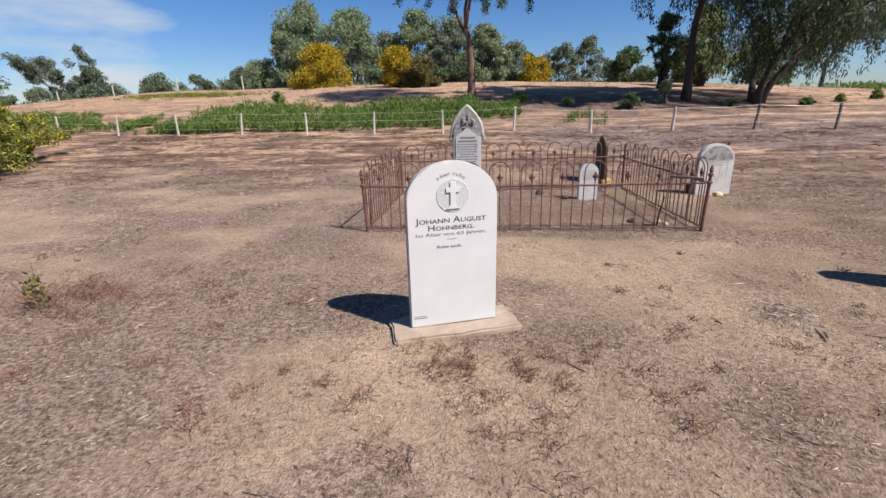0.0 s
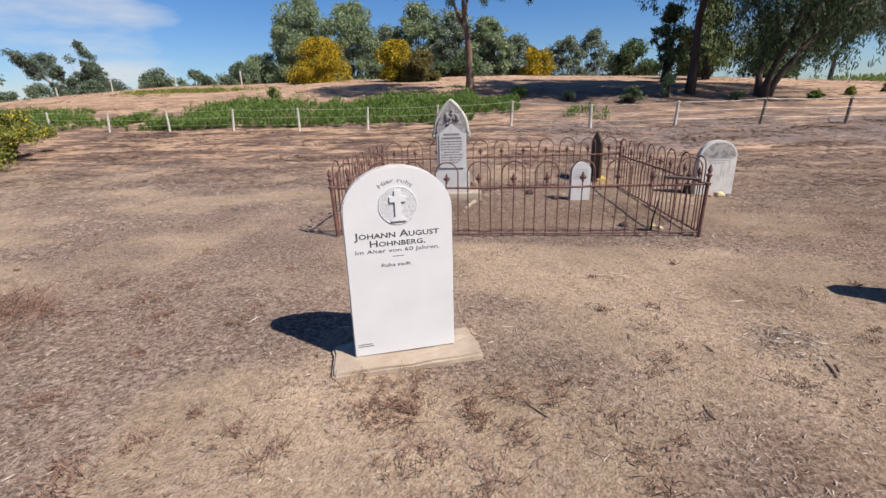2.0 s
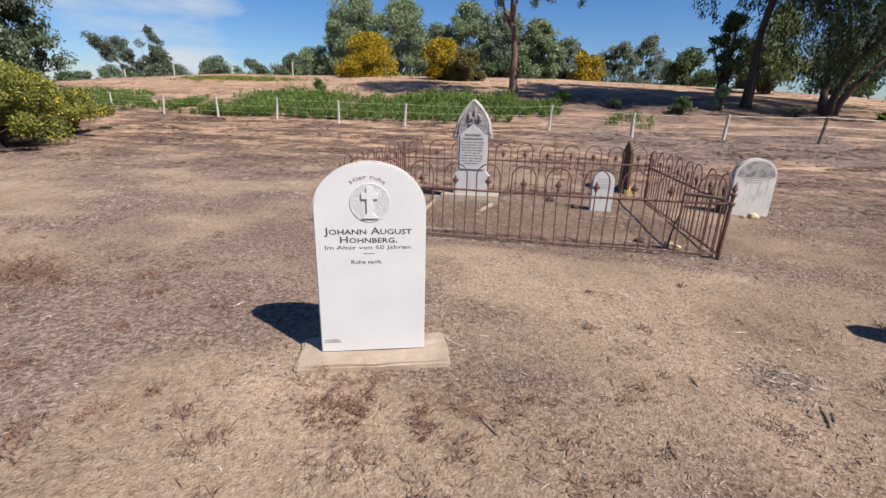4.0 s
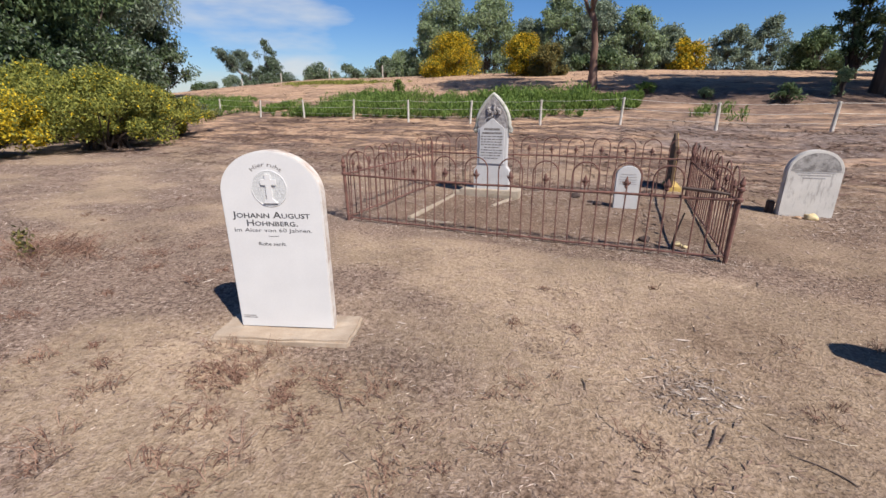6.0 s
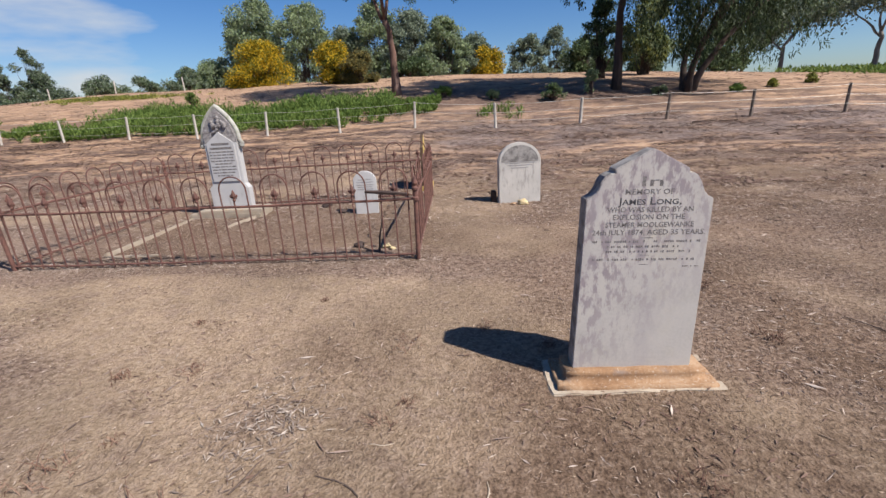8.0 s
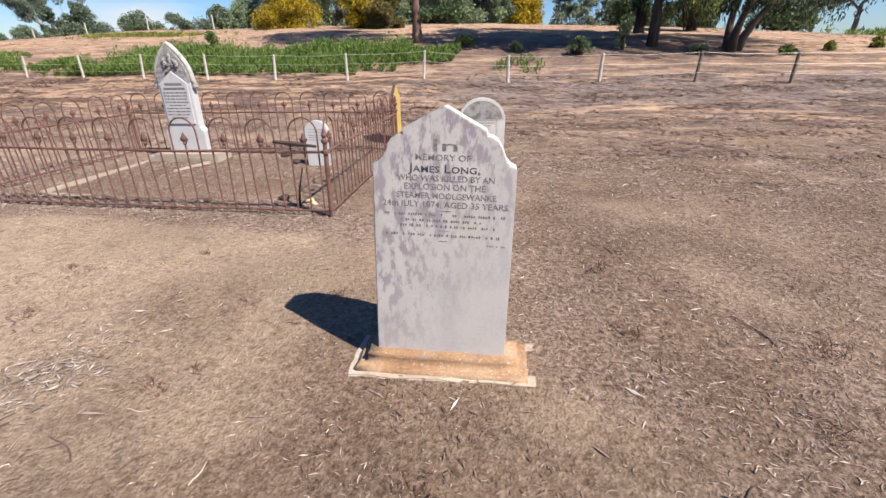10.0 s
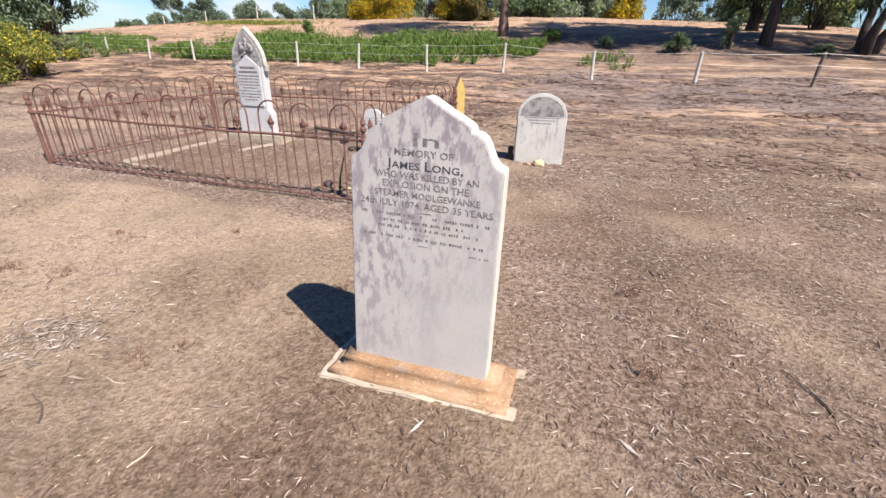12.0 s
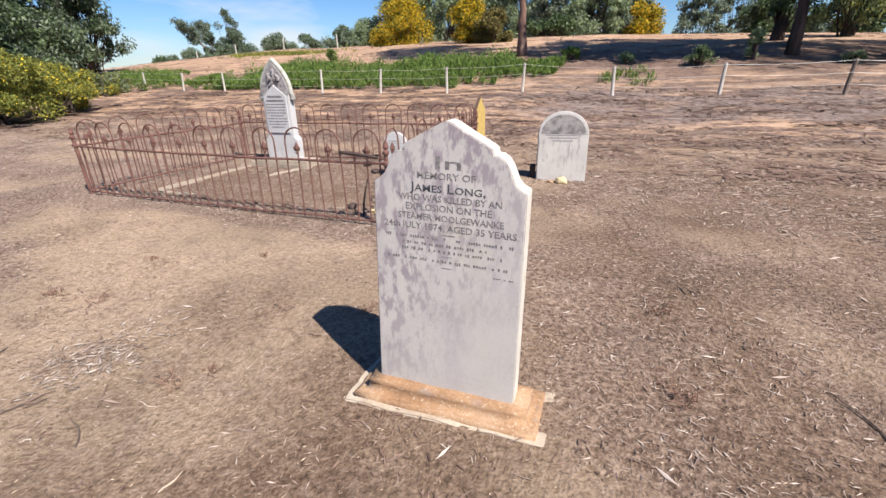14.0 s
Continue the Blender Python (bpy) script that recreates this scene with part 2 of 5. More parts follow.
olive_leaf = island_material("olive_leaf", [(0.07, 0.088, 0.022), (0.19, 0.205, 0.045), (0.33, 0.325, 0.075)], 0.6, 0.35)
yellow_bloom = island_material("yellow_bloom", [(0.24, 0.24, 0.04), (0.58, 0.42, 0.03), (0.75, 0.52, 0.03)], 0.6, 0.3)
weed_leaf = island_material("weed_leaf", [(0.05, 0.09, 0.02), (0.115, 0.18, 0.038), (0.20, 0.27, 0.065)], 0.6, 0.35)
chip_mat = island_material("litter_piece", [(0.08, 0.048, 0.036), (0.22, 0.15, 0.115), (0.38, 0.295, 0.24), (0.10, 0.062, 0.048), (0.46, 0.37, 0.31), (0.18, 0.12, 0.09), (0.54, 0.45, 0.38)])
crumb_mat = island_material("crumb", [(0.09, 0.058, 0.042), (0.22, 0.15, 0.105), (0.46, 0.36, 0.26), (0.13, 0.085, 0.062), (0.38, 0.28, 0.20), (0.58, 0.48, 0.37)], 0.95)
pale_strip = island_material("pale_bark_strip", [(0.10, 0.07, 0.055), (0.36, 0.29, 0.235), (0.16, 0.12, 0.095), (0.52, 0.45, 0.385), (0.12, 0.085, 0.07), (0.28, 0.22, 0.18)])
strip_grey = island_material("grey_bark_strip", [(0.09, 0.056, 0.042), (0.30, 0.225, 0.175), (0.15, 0.10, 0.077), (0.44, 0.35, 0.285), (0.12, 0.08, 0.06), (0.35, 0.265, 0.21), (0.22, 0.155, 0.12), (0.52, 0.43, 0.36)], 0.85)
bleached = island_material("bleached_leaf", [(0.36, 0.30, 0.24), (0.52, 0.455, 0.39), (0.42, 0.34, 0.26), (0.58, 0.52, 0.45)], 0.8)
chip_dark = island_material("dark_litter_piece", [(0.085, 0.05, 0.038), (0.15, 0.092, 0.07), (0.22, 0.15, 0.115), (0.11, 0.07, 0.054)])

# the lie of the land: a level yard, then a bank up to a crest and down behind it
KY = [-60, 0, 9, 12, 15, 18.7, 22, 26, 30, 34, 38, 42, 46, 52, 70, 150, 900]
KZ = [0, 0, 0.03, 0.10, 0.27, 0.58, 1.12, 1.95, 2.55, 3.0, 3.42, 3.80, 3.72, 3.2, 2.2, 1.5, 1.0]
KX = [-900, -70, -42, -30, -20, 0, 6, 12, 20, 32, 60, 900]
KF = [0.4, 0.5, 0.76, 1.03, 1.03, 1.05, 1.0, 0.95, 0.85, 0.64, 0.5, 0.4]
TY = np.arange(-60, 900, 0.5)
TZ = np.convolve(np.pad(np.interp(TY, KY, KZ), 6, mode="edge"), np.ones(13) / 13, "valid")
TX = np.arange(-900, 900, 1.0)
TF = np.convolve(np.pad(np.interp(TX, KX, KF), 6, mode="edge"), np.ones(13) / 13, "valid")


def ground_z(x, y):
    z = float(np.interp(y, TY, TZ)) * float(np.interp(x, TX, TF))
    far = min(1.0, max(0.0, (y - 10) / 8))
    z += 0.014 * noise.noise((x * 0.9, y * 0.9, 0)) + (0.02 + 0.10 * far) * noise.noise((x * 0.22, y * 0.22, 5))
    if y < 14:
        z += 0.006 * noise.noise((x * 3.3, y * 3.3, 11)) + 0.003 * noise.noise((x * 6.5, y * 6.5, 17))
    return z


def bareness(x, y):
    """0 where litter lies thick, 1 on trodden bare earth."""
    v = 0.38 + 0.9 * noise.noise((x * 0.55, y * 0.75, 2)) + 0.5 * noise.noise((x * 1.7, y * 1.7, 9))
    v += 0.75 * math.exp(-((y - 5.6) / 0.8) ** 2 - ((x - 3.2) / 2.2) ** 2)
    v += 0.6 * math.exp(-((y - 3.0) / 0.7) ** 2 - ((x - 2.6) / 1.3) ** 2)
    v += 0.7 * math.exp(-((y - 3.5) / 1.2) ** 2 - ((x - 4.4) / 1.4) ** 2)
    v += 0.35 * math.exp(-((y - 7.4) / 1.5) ** 2 - ((x - 5.4) / 0.5) ** 2)
    v -= 0.7 * math.exp(-((y - 4.0) / 2.0) ** 2 - ((x + 0.6) / 1.4) ** 2)
    v -= 0.5 * math.exp(-((y - 5.5) / 2.2) ** 2 - ((x - 8.8) / 1.8) ** 2)
    v -= 0.5 * math.exp(-((y - 7.5) / 1.4) ** 2 - ((x - 2.6) / 2.0) ** 2)
    v -= 0.9 * math.exp(-((y - 6.45) / 0.22) ** 2 - ((x - 2.8) / 2.4) ** 4)
    v -= 0.9 * math.exp(-((y - 4.3) / 0.28) ** 2 - ((x - 4.22) / 0.35) ** 2)
    v += 0.9 * math.exp(-((y - 5.2) / 0.28) ** 2 - ((x + 2.7) / 0.9) ** 2)
    v += 0.9 * math.exp(-((y - 3.4) / 0.45) ** 2 - ((x - 0.85) / 0.42) ** 2)
    v += 0.8 * math.exp(-((y - 4.25) / 0.5) ** 2 - ((x - 4.8) / 0.4) ** 2)
    v += 0.5 * math.exp(-((y - 5.9) / 0.35) ** 2 - ((x - 4.1) / 1.6) ** 4)
    v -= 0.9 * math.exp(-((y - 3.0) / 0.45) ** 2 - ((x - 3.5) / 0.5) ** 2)
    v -= 0.6 * math.exp(-((y - 3.1) / 1.0) ** 2 - ((x + 0.2) / 0.7) ** 2)
    return min(1.0, max(0.0, v))


def brownness(x, y):
    """Darker trodden loam."""
    v = 0.55 * math.exp(-((y - 4.6) / 1.3) ** 2 - ((x - 7.4) / 1.3) ** 2) + 1.0 * math.exp(-((y - 7.7) / 1.3) ** 4 - ((x - 2.6) / 2.0) ** 4)
    v += 0.5 * math.exp(-((y - 4.9) / 0.5) ** 2 - ((x - 4.6) / 0.7) ** 2) + 0.8 * math.exp(-((y - 9.5) / 2.5) ** 2 - ((x - 9.5) / 4.5) ** 2)
    v += 0.6 * math.exp(-((y - 3.0) / 0.9) ** 2 - ((x - 4.2) / 1.3) ** 2)
    v += 0.3 * math.exp(-((y - 3.5) / 1.0) ** 2 - ((x - 6.0) / 1.4) ** 2) + 0.5 * math.exp(-((y - 6.5) / 2.0) ** 2 - ((x - 7.2) / 2.5) ** 2)
    v += 0.6 * math.exp(-((y - 4.2) / 0.7) ** 2 - ((x - 5.4) / 0.5) ** 2)
    return min(1.0, max(0.0, v * (1 + 0.9 * noise.noise((x * 1.1, y * 1.1, 6)) + 0.6 * noise.noise((x * 3.1, y * 3.1, 6)))))


def fallen(x, y):
    """Bark and leaves shed under the gum trees."""
    v = 1.3 * math.exp(-((y - 17.2) / 2.9) ** 2) * min(1, max(0, (x - 1.5) / 4))
    return min(0.9, max(0.0, v * (0.75 + 1.1 * noise.noise((x * 0.5, y * 1.3, 3)) + 0.7 * noise.noise((x * 1.5, y * 3.0, 3)))))


def humus_shade(x, y):
    """Dark leaf mould beneath the trees on the bank, its colour also deepening their shadow."""
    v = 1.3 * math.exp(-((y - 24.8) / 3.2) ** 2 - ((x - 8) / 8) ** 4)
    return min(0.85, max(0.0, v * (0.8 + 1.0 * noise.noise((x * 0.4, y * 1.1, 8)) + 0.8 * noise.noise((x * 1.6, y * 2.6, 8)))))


def steps(lo, hi, fine, far, grow):
    s = list(np.arange(lo, hi, fine))
    d, v = fine, s[-1]
    while v < far:
        d *= grow
        v += d
        s.append(v)
    d, v, pre = fine, lo, []
    while v > -far:
        d *= grow
        v -= d
        pre.append(v)
    return pre[::-1] + s


def build_ground():
    xs, ys = steps(-3, 10.5, 0.07, 900, 1.09), steps(1.0, 11, 0.07, 900, 1.055)
    vs = [(x, y, ground_z(x, y)) for y in ys for x in xs]
    w = len(xs)
    fs = [(j * w + i, j * w + i + 1, (j + 1) * w + i + 1, (j + 1) * w + i) for j in range(len(ys) - 1) for i in range(w - 1)]
    me = bpy.data.meshes.new("ground")
    me.from_pydata(vs, [], fs)
    me.shade_smooth()
    bare = me.attributes.new("bare", "FLOAT", "POINT")
    sand = me.attributes.new("sand", "FLOAT", "POINT")
    bare.data.foreach_set("value", np.array([bareness(x, y) for x, y, z in vs], "f"))
    loam = me.attributes.new("loam", "FLOAT", "POINT")
    loam.data.foreach_set("value", np.array([brownness(x, y) for x, y, z in vs], "f"))
    mulch = me.attributes.new("mulch", "FLOAT", "POINT")
    mulch.data.foreach_set("value", np.array([fallen(x, y) for x, y, z in vs], "f"))
    mould = me.attributes.new("humus_shade", "FLOAT", "POINT")
    mould.data.foreach_set("value", np.array([humus_shade(x, y) for x, y, z in vs], "f"))
    sand = me.attributes["sand"]
    sand.data.foreach_set("value", np.array([min(1, max(0, (y - 10.5 + 1.5 * noise.noise((x * 0.3, y * 0.3, 1))) / 3)) for x, y, z in vs], "f"))
    m = bpy.data.materials.new("dry_earth")
    m.use_nodes = True
    n, l = m.node_tree.nodes, m.node_tree.links
    p = n["Principled BSDF"]
    p.inputs["Roughness"].default_value = 0.95
    p.inputs["Specular IOR Level"].default_value = 0.15
    tc = n.new("ShaderNodeTexCoord")

    def tex(scale, detail, stretch=(1, 1, 1), rough=0.6):
        mp = n.new("ShaderNodeMapping")
        mp.inputs["Scale"].default_value = stretch
        t = n.new("ShaderNodeTexNoise")
        t.inputs["Scale"].default_value, t.inputs["Detail"].default_value, t.inputs["Roughness"].default_value = scale, detail, rough
        l.new(tc.outputs["Object"], mp.inputs["Vector"])
        l.new(mp.outputs["Vector"], t.inputs["Vector"])
        return t.outputs["Fac"]

    def ramp(src, stops):
        r = n.new("ShaderNodeValToRGB")
        e = r.color_ramp.elements
        e[0].position, e[0].color = stops[0][0], (*stops[0][1], 1)
        e[1].position, e[1].color = stops[-1][0], (*stops[-1][1], 1)
        for q, c in stops[1:-1]:
            e.new(q).color = (*c, 1)
        l.new(src, r.inputs["Fac"])
        return r.outputs["Color"]

    def mixed(fac, a, b):
        x = n.new("ShaderNodeMixRGB")
        l.new(fac, x.inputs["Fac"])
        l.new(a, x.inputs["Color1"])
        l.new(b, x.inputs["Color2"])
        return x.outputs["Color"]

    def value(name):
        a = n.new("ShaderNodeAttribute")
        a.attribute_name = name
        return a.outputs["Fac"]

    fine = tex(34, 9, (1, 1, 1), 0.74)
    mid = tex(7, 9, (1, 1, 1), 0.72)
    tan = ramp(fine, [(0.31, (0.21, 0.145, 0.092)), (0.5, (0.385, 0.282, 0.192)), (0.69, (0.50, 0.385, 0.278))])
    mauve = ramp(fine, [(0.33, (0.135, 0.09, 0.07)), (0.5, (0.285, 0.202, 0.157)), (0.67, (0.42, 0.322, 0.264))])
    tone = n.new("ShaderNodeMapRange")
    tone.inputs["From Min"].default_value, tone.inputs["From Max"].default_value, tone.inputs["To Max"].default_value = 0.47, 0.62, 0.6
    l.new(mid, tone.inputs["Value"])
    earth = mixed(tone.outputs["Result"], tan, mauve)
    litter = ramp(fine, [(0.39, (0.09, 0.058, 0.043)), (0.5, (0.245, 0.172, 0.132)), (0.62, (0.41, 0.31, 0.245))])
    blot = n.new("ShaderNodeMapRange")
    blot.inputs["From Min"].default_value, blot.inputs["From Max"].default_value, blot.inputs["To Max"].default_value = 0.52, 0.66, 0.4
    l.new(tex(2.6, 10, (1, 1, 1), 0.72), blot.inputs["Value"])
    brown = ramp(fine, [(0.36, (0.08, 0.05, 0.034)), (0.5, (0.19, 0.125, 0.085)), (0.64, (0.31, 0.22, 0.16))])
    hi = n.new("ShaderNodeMath")
    hi.operation = "MAXIMUM"
    l.new(blot.outputs["Result"], hi.inputs[0])
    l.new(value("loam"), hi.inputs[1])
    ragged = n.new("ShaderNodeMath")
    ragged.operation, ragged.inputs[1].default_value = "MULTIPLY_ADD", 1.6
    l.new(mid, ragged.inputs[0])
    l.new(value("bare"), ragged.inputs[2])
    crisp = n.new("ShaderNodeMapRange")
    crisp.inputs["From Min"].default_value, crisp.inputs["From Max"].default_value = 0.98, 1.42
    l.new(ragged.outputs["Value"], crisp.inputs["Value"])
    near = mixed(hi.outputs["Value"], mixed(crisp.outputs["Result"], litter, earth), brown)
    red = ramp(tex(5, 8), [(0.3, (0.35, 0.20, 0.12)), (0.5, (0.475, 0.31, 0.20)), (0.7, (0.565, 0.405, 0.285))])
    streak = tex(1.0, 14, (0.55, 1.5, 1), 0.78)
    sm = n.new("ShaderNodeMapRange")
    sm.inputs["From Min"].default_value, sm.inputs["From Max"].default_value, sm.inputs["To Max"].default_value = 0.475, 0.51, 0.95
    l.new(streak, sm.inputs["Value"])
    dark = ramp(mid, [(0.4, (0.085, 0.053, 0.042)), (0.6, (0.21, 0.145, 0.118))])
    up = n.new("ShaderNodeSeparateXYZ")
    l.new(tc.outputs["Object"], up.inputs["Vector"])
    thin = n.new("ShaderNodeMapRange")
    thin.inputs["From Min"].default_value, thin.inputs["From Max"].default_value = 30, 20
    thin.inputs["To Min"].default_value, thin.inputs["To Max"].default_value = 0.25, 1.0
    l.new(up.outputs["Y"], thin.inputs["Value"])
    mul = n.new("ShaderNodeMath")
    mul.operation = "MULTIPLY"
    l.new(sm.outputs["Result"], mul.inputs[0])
    l.new(thin.outputs["Result"], mul.inputs[1])
    slope = mixed(mul.outputs["Value"], red, dark)
    shed = ramp(mid, [(0.36, (0.115, 0.083, 0.075)), (0.5, (0.225, 0.174, 0.158)), (0.64, (0.345, 0.28, 0.255))])
    slope = mixed(value("mulch"), slope, shed)
    # leaf mould colour, which also darkens the band where the trees' shadow falls
    slope = mixed(value("humus_shade"), slope, dark)
    final = mixed(value("sand"), near, slope)
    big = n.new("ShaderNodeHueSaturation")
    bv = n.new("ShaderNodeMapRange")
    bv.inputs["From Min"].default_value, bv.inputs["From Max"].default_value = 0.3, 0.7
    bv.inputs["To Min"].default_value, bv.inputs["To Max"].default_value = 0.60, 0.94
    l.new(tex(0.9, 5), bv.inputs["Value"])
    l.new(bv.outputs["Result"], big.inputs["Value"])
    l.new(final, big.inputs["Color"])
    l.new(big.outputs["Color"], p.inputs["Base Color"])
    grain = n.new("ShaderNodeTexVoronoi")
    grain.inputs["Scale"].default_value = 70
    l.new(tc.outputs["Object"], grain.inputs["Vector"])
    clod = n.new("ShaderNodeMath")
    clod.operation, clod.inputs[1].default_value = "MULTIPLY_ADD", 0.5
    l.new(grain.outputs["Distance"], clod.inputs[0])
    l.new(fine, clod.inputs[2])
    bp = n.new("ShaderNodeBump")
    bp.inputs["Strength"].default_value, bp.inputs["Distance"].default_value = 0.8, 0.016
    l.new(clod.outputs["Value"], bp.inputs["Height"])
    l.new(bp.outputs["Normal"], p.inputs["Normal"])
    me.materials.append(m)
    return tagged(new("ground", me), "dry bare earth rising to a sandy orange bank", "ground", kind="structure")


build_ground()


# mesh helpers
def mesh_of(name, bm, mat, smooth=False):
    me = bpy.data.meshes.new(name)
    bm.normal_update()
    bm.to_mesh(me)
    bm.free()
    me.materials.append(mat)
    if smooth:
        me.shade_smooth()
    return me


def part(name, bm, mat, parent, label="", smooth=False, at=None):
    ob = new(name, mesh_of(name, bm, mat, smooth))
    ob.parent = parent
    if at is not None:
        ob.matrix_basis = at
    if label:
        ob["label"] = label
    return ob


def thing(name, m, label, category, group="", kind=""):
    ob = new(name)
    ob.empty_display_size = 0.1
    ob.matrix_basis = m
    return tagged(ob, label, category, group, kind)


def slab(outline, depth, bevel=0.0):
    """A plate of an outline in x and z, from y = 0 back to depth."""
    bm = bmesh.new()
    f = bm.faces.new([bm.verts.new((x, 0, z)) for x, z in outline])
    r = bmesh.ops.extrude_face_region(bm, geom=[f])
    bmesh.ops.translate(bm, verts=[v for v in r["geom"] if isinstance(v, bmesh.types.BMVert)], vec=(0, depth, 0))
    bmesh.ops.recalc_face_normals(bm, faces=bm.faces)
    if bevel:
        rim = [e for e in bm.edges if abs(e.verts[0].co.y - e.verts[1].co.y) < 1e-6]
        bmesh.ops.bevel(bm, geom=rim, offset=bevel, segments=2, affect="EDGES", clamp_overlap=True)
    return bm


def block(x0, x1, y0, y1, z0, z1, bevel=0.01, rough=0.0, seed=0, cuts=0):
    bm = bmesh.new()
    bmesh.ops.create_cube(bm, size=1, matrix=Matrix.LocRotScale(((x0 + x1) / 2, (y0 + y1) / 2, (z0 + z1) / 2), None, (x1 - x0, y1 - y0, z1 - z0)))
    if bevel:
        bmesh.ops.bevel(bm, geom=bm.edges[:], offset=bevel, segments=2, affect="EDGES")
    if cuts:
        bmesh.ops.subdivide_edges(bm, edges=[e for e in bm.edges if e.calc_length() > 0.06], cuts=cuts, use_grid_fill=True)
    if rough:
        for v in bm.verts:
            v.co += noise.noise_vector(v.co * 9 + Vector((seed, 0, 0))) * rough + noise.noise_vector(v.co * 30 + Vector((seed, 0, 0))) * rough * 0.4
    return bm


def add_tube(bm, pts, radii, sides=6):
    pts = [Vector(p) for p in pts]
    rings = []
    for i, p in enumerate(pts):
        d = (pts[min(i + 1, len(pts) - 1)] - pts[max(i - 1, 0)])
        d = d.normalized() if d.length > 1e-9 else Vector((0, 0, 1))
        u = d.cross(Vector((0.3, 1, 0.2))).normalized()
        w = d.cross(u)
        r = radii[i] if isinstance(radii, (list, tuple)) else radii
        rings.append([bm.verts.new(p + (u * math.cos(2 * math.pi * k / sides) + w * math.sin(2 * math.pi * k / sides)) * r) for k in range(sides)])
    for a, b in zip(rings, rings[1:]):
        for k in range(sides):
            bm.faces.new((a[k], a[(k + 1) % sides], b[(k + 1) % sides], b[k]))
    bm.faces.new(rings[0][::-1])
    bm.faces.new(rings[-1])
    return bm


def tube(pts, radii, sides=6):
    return add_tube(bmesh.new(), pts, radii, sides)


def lathe(profile, sides=10, centre=(0, 0, 0)):
    bm = bmesh.new()
    add_tube(bm, [(centre[0], centre[1], centre[2] + z) for r, z in profile], [r for r, z in profile], sides)
    return bm


def text_part(body, size, mat, parent, x, y, z, arc=0.0, caps=True, width=0.0, name="inscription", lift=0.0008, bold=0.0007):
    """A line of writing on an upright face, centred at x, z."""
    cu = bpy.data.curves.new("line", "FONT")
    cu.body, cu.size, cu.align_x, cu.extrude, cu.resolution_u = body, size, "CENTER", lift, 2
    cu.offset = bold if mat == lead else 0.0002
    if caps:
        cu.small_caps_scale = 0.74
        for c in cu.body_format:
            c.use_small_caps = True
    ob = bpy.data.objects.new("line", cu)
    me = bpy.data.meshes.new_from_object(ob)
    bpy.data.objects.remove(ob)
    bpy.data.curves.remove(cu)
    me.name = name
    xs = [v.co.x for v in me.vertices]
    k = width / (max(xs) - min(xs)) if width else 1.0
    for v in me.vertices:
        px, pz, py = v.co.x * k, v.co.y, -v.co.z
        if arc:
            a = px / arc
            px, pz = math.sin(a) * (arc + pz), math.cos(a) * (arc + pz) - arc
        v.co = (x + px, y + py, z + pz)
    me.materials.clear()
    me.materials.append(mat)
    o = new(name, me)
    o.parent = parent
    return o


def bar_part(parent, mat, x0, x1, y, z, h, name="inscription"):
    return part(name, block(x0, x1, y - 0.0008, y + 0.002, z - h / 2, z + h / 2, 0), mat, parent)


def edge_of(ob, mat, grimy_shaded=None):
    """Gives the narrow sides of a plate a surface of their own, and the left side another for grime and shade."""
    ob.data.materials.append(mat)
    ob.data.materials.append(grimy_shaded or mat)
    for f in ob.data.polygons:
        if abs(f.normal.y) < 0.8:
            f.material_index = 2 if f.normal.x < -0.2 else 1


def round_top(w, h, rise, n=28):
    """Outline of a plate with an arched head."""
    hw = w / 2
    pts = [(-hw, 0), (hw, 0)]
    for i in range(n + 1):
        a = math.pi * i / n
        pts.append((hw * math.cos(a), h - rise + rise * math.sin(a)))
    return pts


